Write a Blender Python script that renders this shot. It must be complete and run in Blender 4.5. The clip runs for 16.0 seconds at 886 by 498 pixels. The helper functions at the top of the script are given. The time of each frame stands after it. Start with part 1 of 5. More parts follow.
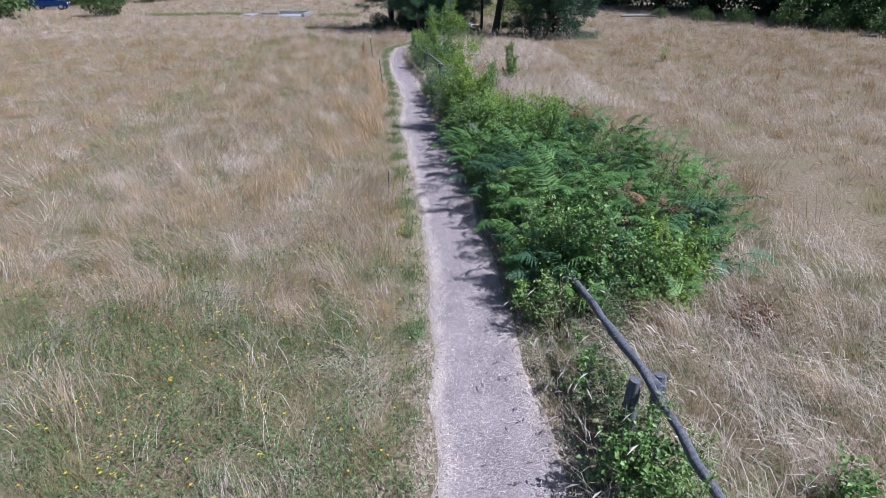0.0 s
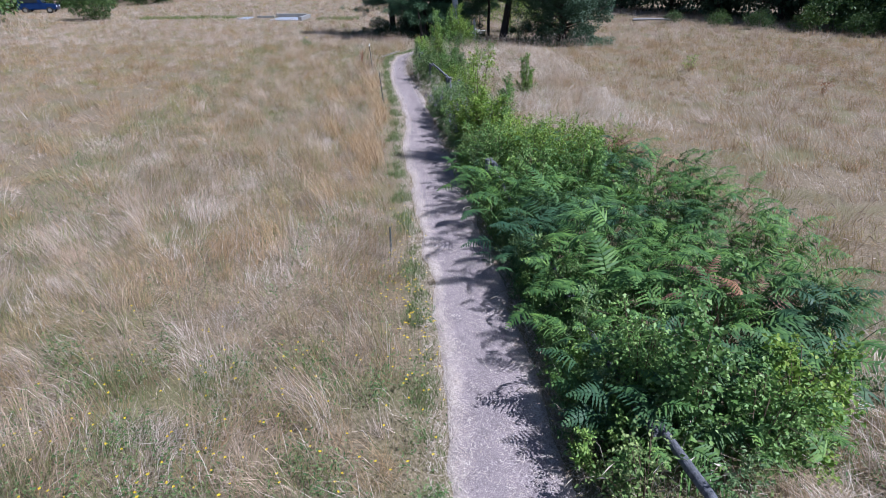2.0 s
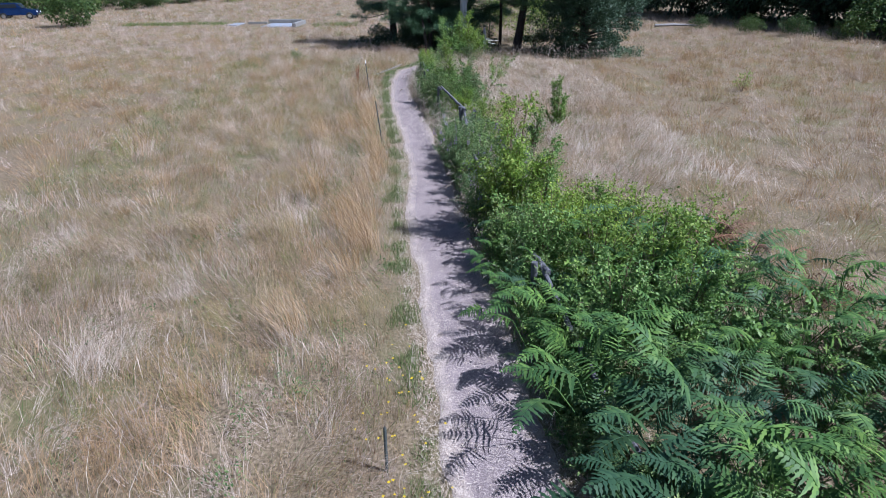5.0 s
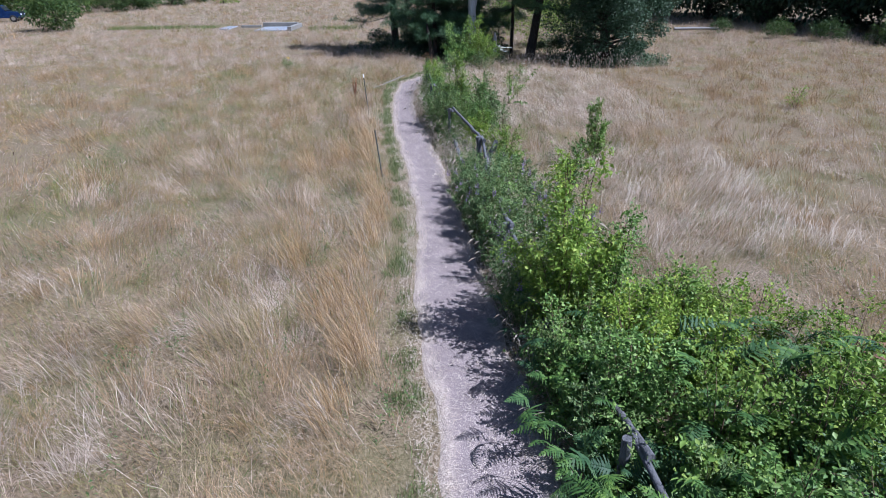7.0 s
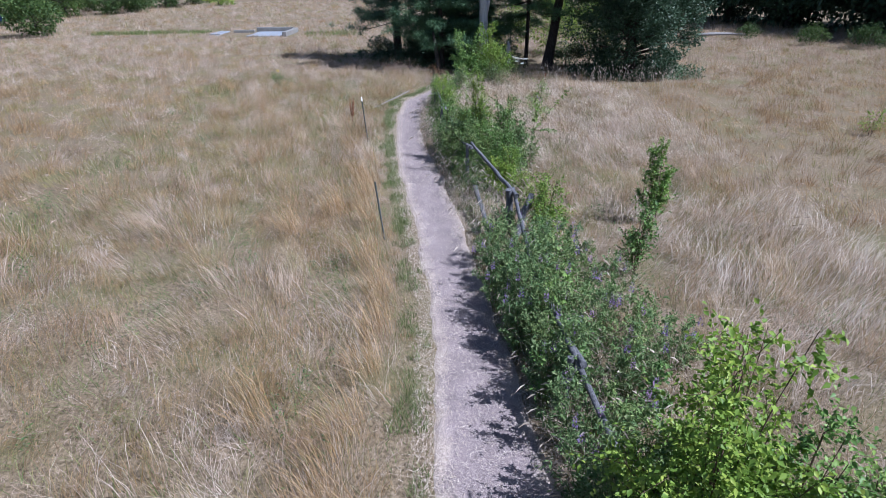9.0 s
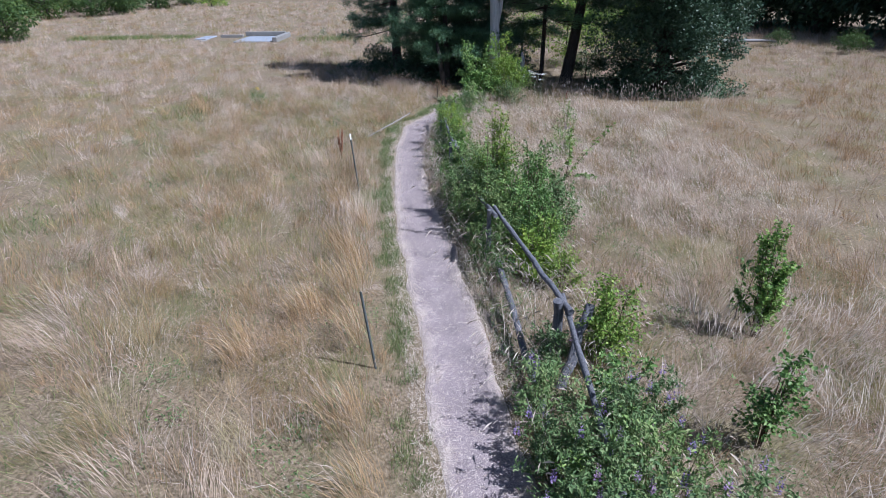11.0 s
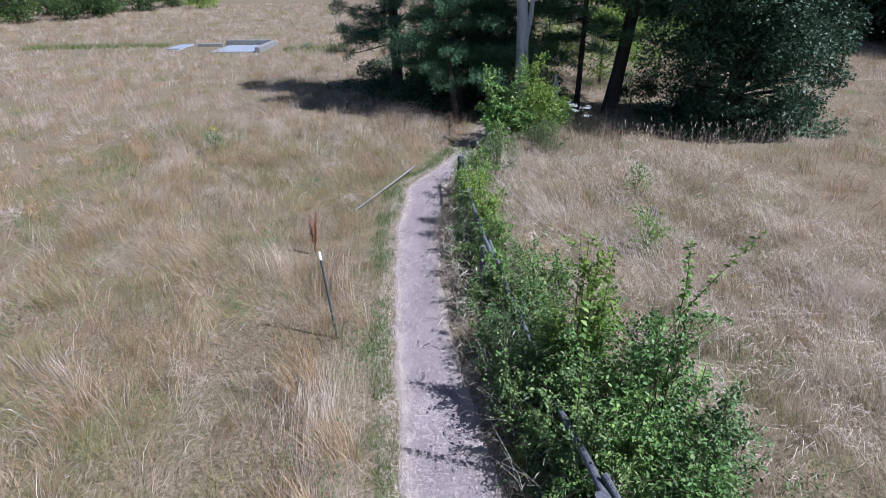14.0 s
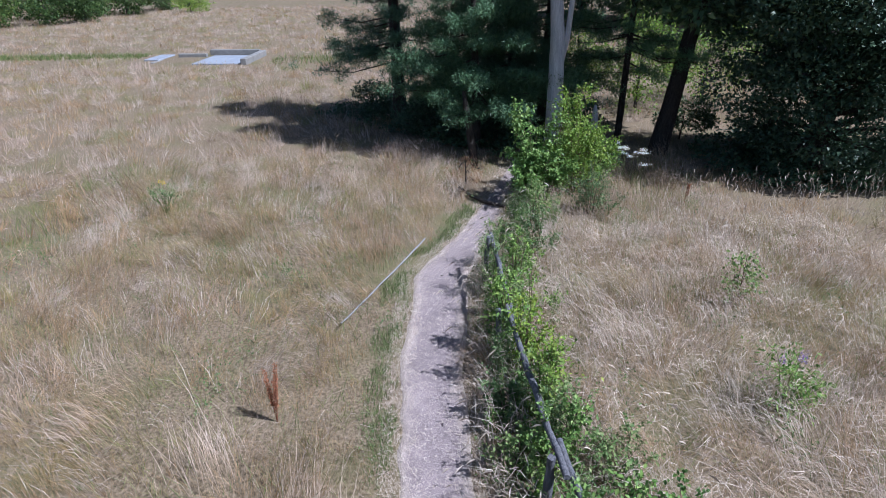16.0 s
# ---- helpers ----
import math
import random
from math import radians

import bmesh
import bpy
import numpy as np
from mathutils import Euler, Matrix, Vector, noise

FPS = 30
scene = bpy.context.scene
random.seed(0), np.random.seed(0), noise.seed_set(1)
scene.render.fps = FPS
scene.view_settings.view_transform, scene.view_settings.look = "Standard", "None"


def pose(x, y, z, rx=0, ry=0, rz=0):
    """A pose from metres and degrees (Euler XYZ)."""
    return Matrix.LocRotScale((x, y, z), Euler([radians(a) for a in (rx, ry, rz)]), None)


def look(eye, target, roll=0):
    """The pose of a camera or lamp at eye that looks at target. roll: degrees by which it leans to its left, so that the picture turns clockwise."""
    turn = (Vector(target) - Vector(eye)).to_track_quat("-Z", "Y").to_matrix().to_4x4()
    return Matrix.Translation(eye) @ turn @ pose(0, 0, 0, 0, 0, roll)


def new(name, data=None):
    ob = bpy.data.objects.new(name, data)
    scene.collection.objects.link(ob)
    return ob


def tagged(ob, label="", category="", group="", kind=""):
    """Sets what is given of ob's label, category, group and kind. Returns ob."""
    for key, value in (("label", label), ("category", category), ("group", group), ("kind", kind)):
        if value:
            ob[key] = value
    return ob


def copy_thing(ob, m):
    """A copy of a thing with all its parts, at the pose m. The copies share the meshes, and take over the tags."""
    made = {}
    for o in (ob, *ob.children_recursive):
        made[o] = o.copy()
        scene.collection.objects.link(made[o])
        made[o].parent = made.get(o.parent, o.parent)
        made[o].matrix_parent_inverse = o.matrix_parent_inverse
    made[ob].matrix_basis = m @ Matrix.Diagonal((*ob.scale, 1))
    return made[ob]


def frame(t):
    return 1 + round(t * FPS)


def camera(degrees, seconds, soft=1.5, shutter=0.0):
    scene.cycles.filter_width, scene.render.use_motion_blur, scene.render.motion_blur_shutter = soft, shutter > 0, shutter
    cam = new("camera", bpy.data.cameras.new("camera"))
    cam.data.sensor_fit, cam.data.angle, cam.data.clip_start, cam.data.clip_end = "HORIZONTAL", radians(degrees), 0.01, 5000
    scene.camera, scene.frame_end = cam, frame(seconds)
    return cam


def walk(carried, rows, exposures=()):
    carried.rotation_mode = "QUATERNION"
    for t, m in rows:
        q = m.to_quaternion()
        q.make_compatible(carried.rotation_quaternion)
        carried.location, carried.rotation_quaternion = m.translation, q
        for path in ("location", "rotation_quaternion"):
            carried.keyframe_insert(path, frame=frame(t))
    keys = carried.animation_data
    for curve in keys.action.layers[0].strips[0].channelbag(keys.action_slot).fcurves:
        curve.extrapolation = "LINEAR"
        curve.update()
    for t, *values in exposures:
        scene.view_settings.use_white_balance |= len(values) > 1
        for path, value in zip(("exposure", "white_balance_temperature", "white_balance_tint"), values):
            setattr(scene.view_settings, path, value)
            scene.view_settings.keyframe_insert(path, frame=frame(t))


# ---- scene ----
cam = camera(75.53, 16.0, 0.65)
PATH = [
    (0, 0.000, 0.000, 4.711, 63.86, 0.10, -4.87),
    (0.5, -0.006, 0.658, 4.704, 63.88, 0.11, -4.88),
    (1, -0.011, 1.372, 4.708, 63.91, 0.12, -4.86),
    (1.5, -0.005, 2.170, 4.723, 63.93, 0.12, -4.84),
    (2, -0.016, 3.009, 4.748, 63.95, 0.14, -4.81),
    (2.5, -0.017, 3.818, 4.764, 63.98, 0.17, -4.78),
    (3, -0.006, 4.603, 4.773, 64.01, 0.20, -4.75),
    (3.5, 0.045, 5.388, 4.789, 64.04, 0.23, -4.73),
    (4, 0.088, 6.208, 4.810, 64.07, 0.27, -4.70),
    (6.5, 0.028, 10.581, 4.794, 64.07, 0.33, -4.63),
    (7, 0.024, 11.481, 4.806, 64.08, 0.37, -4.60),
    (7.5, -0.009, 12.382, 4.808, 64.08, 0.41, -4.58),
    (8, -0.048, 13.288, 4.820, 64.11, 0.42, -4.56),
    (8.5, -0.073, 14.224, 4.842, 64.13, 0.42, -4.53),
    (9, -0.060, 15.199, 4.874, 64.13, 0.40, -4.54),
    (9.5, -0.040, 16.203, 4.909, 64.10, 0.37, -4.55),
    (12, 0.029, 21.297, 5.005, 64.04, 0.34, -4.55),
    (12.5, 0.010, 22.320, 5.010, 64.01, 0.32, -4.56),
    (13, -0.012, 23.349, 5.008, 63.99, 0.31, -4.55),
    (13.5, 0.004, 24.408, 5.021, 64.00, 0.29, -4.56),
    (14, 0.027, 25.488, 5.053, 64.02, 0.28, -4.57),
    (14.5, 0.018, 26.602, 5.099, 64.03, 0.29, -4.56),
    (15, 0.011, 27.741, 5.146, 64.05, 0.29, -4.55),
    (15.5, 0.001, 28.874, 5.171, 64.06, 0.30, -4.54),
    (16, 0.000, 29.996, 5.191, 64.06, 0.30, -4.53),
]
walk(cam, [(t, pose(x, y, z, rx, ry, rz)) for t, x, y, z, rx, ry, rz in PATH], [(0.0, 0.60, 5310, 15.5), (16.0, 0.60, 5310, 15.5)])
# ---- light ----
SUN_AZ, SUN_EL = -24.0, 52.0   # degrees: azimuth from +x towards +y, height over the horizon
world = bpy.data.worlds.new("sky")
scene.world = world
world.use_nodes = True
wn = world.node_tree.nodes
sky = wn.new("ShaderNodeTexSky")
sky.sky_type, sky.sun_disc = "NISHITA", False
sky.sun_elevation, sky.sun_rotation = radians(SUN_EL), radians(90 - SUN_AZ)
world.node_tree.links.new(sky.outputs[0], wn["Background"].inputs[0])
wn["Background"].inputs[1].default_value = 0.052
sun = new("sun", bpy.data.lights.new("sun", "SUN"))
sun.data.energy, sun.data.angle, sun.data.color = 5.0, radians(0.53), (1.0, 0.965, 0.92)
to_sun = Vector((math.cos(radians(SUN_EL)) * math.cos(radians(SUN_AZ)), math.cos(radians(SUN_EL)) * math.sin(radians(SUN_AZ)), math.sin(radians(SUN_EL))))
sun.matrix_world = look(to_sun * 60 + Vector((0, 30, 0)), (0, 30, 0))

rng = np.random.default_rng(7)

# ---- materials ----


def shader(name, rough=0.9):
    m = bpy.data.materials.new(name)
    m.use_nodes = True
    nt = m.node_tree
    b = nt.nodes["Principled BSDF"]
    b.inputs["Roughness"].default_value = rough
    b.inputs["Specular IOR Level"].default_value = 0.25
    return m, nt, b


def node(nt, kind, **values):
    n = nt.nodes.new("ShaderNode" + kind)
    for k, v in values.items():
        n.inputs[k].default_value = v
    return n


def noise_at(nt, scale, detail=4.0, coords="Object", stretch=None, rough=0.55):
    tc = nt.nodes.new("ShaderNodeTexCoord")
    out = tc.outputs[coords]
    if coords == "World":
        out = nt.nodes.new("ShaderNodeNewGeometry").outputs["Position"]
    if stretch:
        mp = nt.nodes.new("ShaderNodeMapping")
        mp.inputs["Scale"].default_value = stretch
        nt.links.new(out, mp.inputs[0])
        out = mp.outputs[0]
    n = node(nt, "TexNoise", Scale=scale, Detail=detail, Roughness=rough)
    nt.links.new(out, n.inputs["Vector"])
    return n.outputs["Fac"]


def position_noise(nt, scale, detail=3.0, shift=0.0):
    g = nt.nodes.new("ShaderNodeNewGeometry")
    mp = nt.nodes.new("ShaderNodeMapping")
    mp.inputs["Location"].default_value = (shift, shift * 0.7, 0)
    nt.links.new(g.outputs["Position"], mp.inputs[0])
    n = node(nt, "TexNoise", Scale=scale, Detail=detail)
    nt.links.new(mp.outputs[0], n.inputs["Vector"])
    return n.outputs["Fac"]


def ramp(nt, fac, stops):
    r = nt.nodes.new("ShaderNodeValToRGB")
    while len(r.color_ramp.elements) < len(stops):
        r.color_ramp.elements.new(0.5)
    for e, (p, c) in zip(r.color_ramp.elements, stops):
        e.position, e.color = p, (*c, 1)
    nt.links.new(fac, r.inputs[0])
    return r.outputs[0]


def blend(nt, fac, a, b, mode="MIX"):
    mx = nt.nodes.new("ShaderNodeMix")
    mx.data_type, mx.blend_type = "RGBA", mode
    for sock, v in ((mx.inputs[0], fac), (mx.inputs[6], a), (mx.inputs[7], b)):
        if isinstance(v, bpy.types.NodeSocket):
            nt.links.new(v, sock)
        else:
            sock.default_value = v if isinstance(v, (int, float)) else (*v, 1)
    return mx.outputs[2]


def bump(nt, b, height, strength=0.4, distance=0.02):
    n = node(nt, "Bump", Strength=strength, Distance=distance)
    nt.links.new(height, n.inputs["Height"])
    nt.links.new(n.outputs[0], b.inputs["Normal"])


def island(nt):
    return nt.nodes.new("ShaderNodeNewGeometry").outputs["Random Per Island"]


def leafy(name, stops, patch=None, patch_scale=0.5, patch_amount=(0.45, 0.6), glow=0.3, rough=0.6, spec=0.25, extra=None, varied=True):
    """A thin plant surface: a colour for each leaf or blade, drifting in patches over the ground, part of the light passing through."""
    m, nt, b = shader(name, rough)
    b.inputs["Specular IOR Level"].default_value = spec
    col = ramp(nt, island(nt), stops)
    for k, (scale, lo, hi, c, amount) in enumerate(([(patch_scale, *patch_amount, patch, 0.8)] if patch else []) + list(extra or [])):
        f = ramp(nt, position_noise(nt, scale, 3.0, 13.7 * (k + 1)), [(lo, (0, 0, 0)), (hi, (amount, amount, amount))])
        col = blend(nt, f, col, c)
    own = nt.nodes.new("ShaderNodeObjectInfo")
    if varied:
        col = blend(nt, 1.0, col, ramp(nt, own.outputs["Random"], [(0.0, (0.72, 0.76, 0.80)), (0.5, (1, 1, 1)), (1.0, (1.18, 1.12, 0.9))]), "MULTIPLY")
    nt.links.new(col, b.inputs["Base Color"])
    tr = node(nt, "BsdfTranslucent")
    nt.links.new(col, tr.inputs[0])
    mix = node(nt, "MixShader", Fac=glow)
    nt.links.new(b.outputs[0], mix.inputs[1])
    nt.links.new(tr.outputs[0], mix.inputs[2])
    nt.links.new(mix.outputs[0], nt.nodes["Material Output"].inputs[0])
    return m


def solid(name, c1, c2, scale=8.0, rough=0.85, relief=0.3, stretch=None, metal=0.0, dist=0.01, third=None):
    m, nt, b = shader(name, rough)
    b.inputs["Metallic"].default_value = metal
    f = noise_at(nt, scale, 6.0, "Object", stretch)
    stops = [(0.32, c1), (0.68, c2)] + ([(0.85, third)] if third else [])
    col = ramp(nt, f, stops)
    fine = noise_at(nt, scale * 7, 3.0, "Object", stretch)
    col = blend(nt, 0.35, col, ramp(nt, fine, [(0.3, tuple(x * 0.6 for x in c1)), (0.7, tuple(min(1, x * 1.25) for x in c2))]))
    nt.links.new(col, b.inputs["Base Color"])
    if relief:
        bump(nt, b, fine, relief, dist)
    return m


# bare soil and flattened thatch under the meadow
M_GROUND, nt, b = shader("soil_and_thatch", 0.95)
thatch = ramp(nt, position_noise(nt, 24.0, 6.0), [(0.30, (0.085, 0.065, 0.04)), (0.5, (0.17, 0.13, 0.082)), (0.70, (0.28, 0.22, 0.15))])
mossy = ramp(nt, position_noise(nt, 0.45, 4.0, 5.0), [(0.5, (0, 0, 0)), (0.66, (0.6, 0.6, 0.6))])
col = blend(nt, mossy, thatch, (0.115, 0.115, 0.045))
nt.links.new(col, b.inputs["Base Color"])
bump(nt, b, position_noise(nt, 40.0, 5.0), 0.5, 0.03)

# trodden earth with crushed straw, paler towards the edges where straw gathers
M_TRAIL, nt, b = shader("trodden_earth", 0.95)
dirt = ramp(nt, position_noise(nt, 1.7, 6.0), [(0.3, (0.115, 0.090, 0.092)), (0.7, (0.275, 0.222, 0.218))])
flecks = ramp(nt, position_noise(nt, 85.0, 4.0, 2.0), [(0.38, (0.07, 0.056, 0.06)), (0.52, (0.25, 0.208, 0.212)), (0.63, (0.66, 0.57, 0.53))])
edge = nt.nodes.new("ShaderNodeAttribute")
edge.attribute_name = "straw"
chaff = ramp(nt, position_noise(nt, 60.0, 4.0, 7.0), [(0.38, (0.20, 0.16, 0.14)), (0.62, (0.64, 0.545, 0.47))])
nt.links.new(blend(nt, edge.outputs["Fac"], blend(nt, 0.52, dirt, flecks), chaff), b.inputs["Base Color"])
bump(nt, b, position_noise(nt, 60.0, 4.0, 2.0), 0.5, 0.012)

TAN = [(0.0, (0.22, 0.150, 0.092)), (0.35, (0.325, 0.235, 0.152)), (0.75, (0.415, 0.31, 0.213)), (1.0, (0.60, 0.475, 0.355))]
M_DRY = leafy("dry_grass", TAN, (0.33, 0.28, 0.13), 0.45, (0.54, 0.68), 0.25, 0.85, 0.15, [(0.30, 0.50, 0.63, (0.50, 0.32, 0.165), 0.75), (0.16, 0.52, 0.68, (0.60, 0.50, 0.44), 0.5), (0.8, 0.50, 0.64, (0.31, 0.245, 0.115), 0.65), (0.7, 0.56, 0.70, (0.62, 0.52, 0.45), 0.6), (1.6, 0.58, 0.72, (0.36, 0.235, 0.13), 0.6)], False)
PALE = [(p, tuple(min(1, v * 1.12) for v in col_)) for p, col_ in TAN]
M_PALE = leafy("pale_dry_grass", PALE, (0.36, 0.30, 0.15), 0.45, (0.56, 0.70), 0.25, 0.85, 0.15, [(0.30, 0.56, 0.68, (0.52, 0.36, 0.20), 0.6), (0.16, 0.50, 0.66, (0.66, 0.55, 0.48), 0.6), (0.9, 0.56, 0.70, (0.31, 0.29, 0.12), 0.6), (0.7, 0.52, 0.68, (0.68, 0.57, 0.50), 0.6), (1.6, 0.58, 0.72, (0.38, 0.25, 0.15), 0.6)], False)
M_DISTANT = leafy("distant_dry_grass", [(0.0, (0.37, 0.28, 0.215)), (1.0, (0.53, 0.42, 0.34))], (0.31, 0.25, 0.15), 0.12, (0.52, 0.68), 0.25, 0.9, 0.1, [(0.35, 0.52, 0.66, (0.57, 0.45, 0.38), 0.7)], False)
M_LODGED = leafy("lodged_dry_grass", [(0.0, (0.37, 0.29, 0.225)), (0.5, (0.53, 0.435, 0.36)), (1.0, (0.74, 0.64, 0.55))], (0.44, 0.335, 0.22), 0.5, (0.58, 0.72), 0.25, 0.8, 0.2, None, False)
M_OLIVE = leafy("olive_grass", [(0.0, (0.17, 0.16, 0.055)), (0.6, (0.29, 0.26, 0.10)), (1.0, (0.42, 0.36, 0.18))], (0.20, 0.23, 0.07), 0.6, (0.5, 0.62), 0.28, 0.75, 0.2, None, False)
M_BROWNED = leafy("browned_grass", [(0.0, (0.22, 0.135, 0.07)), (0.6, (0.37, 0.24, 0.125)), (1.0, (0.55, 0.39, 0.23))], (0.33, 0.24, 0.11), 0.7, (0.5, 0.65), 0.25, 0.85, 0.15, None, False)
M_TURF = leafy("verge_turf", [(0.0, (0.10, 0.15, 0.05)), (0.7, (0.18, 0.235, 0.085)), (1.0, (0.31, 0.33, 0.15))], None, 1, (0, 1), 0.3, 0.6, 0.25, None, False)
M_GOLD = leafy("golden_grass", [(0.0, (0.38, 0.24, 0.11)), (0.6, (0.52, 0.365, 0.20)), (1.0, (0.71, 0.56, 0.38))], None, 1, (0, 1), 0.3, 0.8, 0.15, None, False)
M_SEED = leafy("grass_seed_heads", [(0.0, (0.30, 0.225, 0.175)), (0.5, (0.42, 0.325, 0.265)), (1.0, (0.58, 0.47, 0.40))], (0.50, 0.37, 0.22), 0.30, (0.54, 0.7), 0.35, 0.9, 0.1, None, False)
M_STRAW = leafy("bleached_straw", [(0.0, (0.42, 0.34, 0.27)), (1.0, (0.76, 0.67, 0.57))], None, 1, (0, 1), 0.2, 0.8, 0.2, None, False)
M_VERGE = leafy("green_grass", [(0.0, (0.085, 0.135, 0.04)), (0.6, (0.155, 0.215, 0.068)), (1.0, (0.31, 0.32, 0.13))], (0.28, 0.24, 0.12), 0.9, (0.52, 0.68), 0.3, 0.6, 0.25, None, False)
M_WEED = leafy("meadow_weed_leaves", [(0.0, (0.05, 0.105, 0.035)), (0.6, (0.11, 0.185, 0.06)), (1.0, (0.22, 0.29, 0.11))], None, 1, (0, 1), 0.3, 0.55, 0.25, None, False)
M_FERN = leafy("bracken_green", [(0.0, (0.05, 0.11, 0.03)), (0.6, (0.09, 0.18, 0.042)), (1.0, (0.165, 0.27, 0.065))], (0.045, 0.10, 0.058), 0.45, (0.48, 0.60), 0.22, 0.55, 0.25)
M_ROSE = leafy("shrub_green", [(0.0, (0.075, 0.15, 0.036)), (0.5, (0.15, 0.27, 0.062)), (1.0, (0.29, 0.41, 0.12))], None, 1, (0, 1), 0.26, 0.5, 0.35)
M_LIME = leafy("yellow_green_leaves", [(0.0, (0.12, 0.21, 0.036)), (0.6, (0.21, 0.325, 0.052)), (1.0, (0.36, 0.45, 0.09))], None, 1, (0, 1), 0.35, 0.5, 0.3)
M_SAGE = leafy("grey_green_leaves", [(0.0, (0.085, 0.15, 0.052)), (0.6, (0.155, 0.24, 0.085)), (1.0, (0.29, 0.35, 0.16))], None, 1, (0, 1), 0.25, 0.6, 0.25)
M_RUST = leafy("withered_leaves", [(0.0, (0.15, 0.06, 0.035)), (1.0, (0.36, 0.17, 0.10))], None, 1, (0, 1), 0.2, 0.8, 0.1)
M_DOCK = leafy("dock_seed", [(0.0, (0.24, 0.085, 0.045)), (1.0, (0.50, 0.24, 0.15))], None, 1, (0, 1), 0.25, 0.8, 0.1)
M_BROWN = leafy("withered_fern", [(0.0, (0.15, 0.08, 0.055)), (1.0, (0.30, 0.185, 0.13))], None, 1, (0, 1), 0.2, 0.8, 0.1)
M_OAK = leafy("oak_leaves", [(0.0, (0.036, 0.07, 0.036)), (0.6, (0.066, 0.12, 0.060)), (1.0, (0.13, 0.19, 0.105))], None, 1, (0, 1), 0.12, 0.5, 0.3)
M_NEEDLE = leafy("pine_needles", [(0.0, (0.045, 0.095, 0.055)), (0.6, (0.09, 0.18, 0.10)), (1.0, (0.16, 0.26, 0.14))], None, 1, (0, 1), 0.15, 0.5, 0.3)
M_FAR = leafy("hedge_leaves", [(0.0, (0.03, 0.065, 0.018)), (0.6, (0.065, 0.12, 0.03)), (1.0, (0.14, 0.19, 0.055))], None, 1, (0, 1), 0.25, 0.55, 0.25)
M_PURPLE = leafy("purple_petals", [(0.0, (0.20, 0.135, 0.29)), (1.0, (0.36, 0.27, 0.46))], None, 1, (0, 1), 0.3, 0.7, 0.1)
M_YELLOW = leafy("yellow_petals", [(0.0, (0.62, 0.42, 0.02)), (1.0, (0.80, 0.62, 0.05))], None, 1, (0, 1), 0.25, 0.7, 0.1)
M_WHITE = leafy("white_petals", [(0.0, (0.70, 0.70, 0.66)), (1.0, (0.85, 0.85, 0.82))], None, 1, (0, 1), 0.25, 0.7, 0.1)
M_LOG = solid("weathered_log", (0.055, 0.055, 0.062), (0.20, 0.20, 0.22), 5.0, 0.85, 0.7, (6, 6, 0.7), dist=0.02)
M_POLE = solid("grey_pole_wood", (0.15, 0.145, 0.145), (0.29, 0.28, 0.275), 4.0, 0.85, 0.4, (7, 7, 0.5), dist=0.01)
M_SNAG = solid("bleached_snag_wood", (0.33, 0.33, 0.345), (0.60, 0.60, 0.61), 4.0, 0.8, 0.6, (7, 7, 0.5), dist=0.02)
M_BARK = solid("dark_bark", (0.030, 0.025, 0.022), (0.095, 0.08, 0.07), 5.0, 0.95, 1.0, (5, 5, 1.2), dist=0.05)
M_TWIG = solid("brown_stems", (0.07, 0.045, 0.03), (0.17, 0.12, 0.08), 9.0, 0.9, 0.3)
M_STALK = solid("green_stalks", (0.08, 0.11, 0.035), (0.17, 0.18, 0.07), 9.0, 0.8, 0.2)
M_STAKE = solid("painted_steel", (0.025, 0.032, 0.03), (0.06, 0.065, 0.06), 14.0, 0.6, 0.2, metal=0.3)
M_TIP = solid("white_paint", (0.66, 0.66, 0.64), (0.82, 0.82, 0.80), 20.0, 0.6, 0.1)
M_CONCRETE = solid("grey_concrete", (0.16, 0.16, 0.155), (0.27, 0.26, 0.245), 3.0, 0.9, 0.4)
M_SLAB = solid("pale_concrete", (0.20, 0.225, 0.265), (0.30, 0.33, 0.375), 2.0, 0.8, 0.3)
M_CAR = solid("blue_car_paint", (0.012, 0.03, 0.10), (0.02, 0.05, 0.16), 2.0, 0.25, 0.0, metal=0.4)
M_TYRE = solid("black_rubber", (0.015, 0.015, 0.015), (0.03, 0.03, 0.03), 12.0, 0.9, 0.2)
M_GLASS = solid("dark_car_glass", (0.02, 0.025, 0.03), (0.03, 0.035, 0.04), 2.0, 0.06, 0.0)
M_RIM = solid("alloy", (0.45, 0.45, 0.46), (0.6, 0.6, 0.6), 6.0, 0.35, 0.0, metal=0.9)

# ---- mesh tools ----


def mesh(name, v, f, material, smooth=False):
    """A mesh of triangles from arrays."""
    v, f = np.asarray(v, np.float32), np.asarray(f, np.int32)
    me = bpy.data.meshes.new(name)
    me.vertices.add(len(v))
    me.vertices.foreach_set("co", v.ravel())
    me.loops.add(f.size)
    me.loops.foreach_set("vertex_index", f.ravel())
    me.polygons.add(len(f))
    me.polygons.foreach_set("loop_start", np.arange(0, f.size, 3, dtype=np.int32))
    if smooth:
        me.polygons.foreach_set("use_smooth", np.ones(len(f), bool))
    me.update(calc_edges=True)
    me.materials.append(material)
    return me


def thing(name, label, category, group="", at=(0, 0, 0), turn=0.0):
    ob = new(name)
    ob.empty_display_size = 0.2
    ob.matrix_basis = pose(*at, 0, 0, turn)
    return tagged(ob, label, category, group)


def part(name, data, parent, label=""):
    ob = new(name, data)
    ob.parent = parent
    return tagged(ob, label) if label else ob


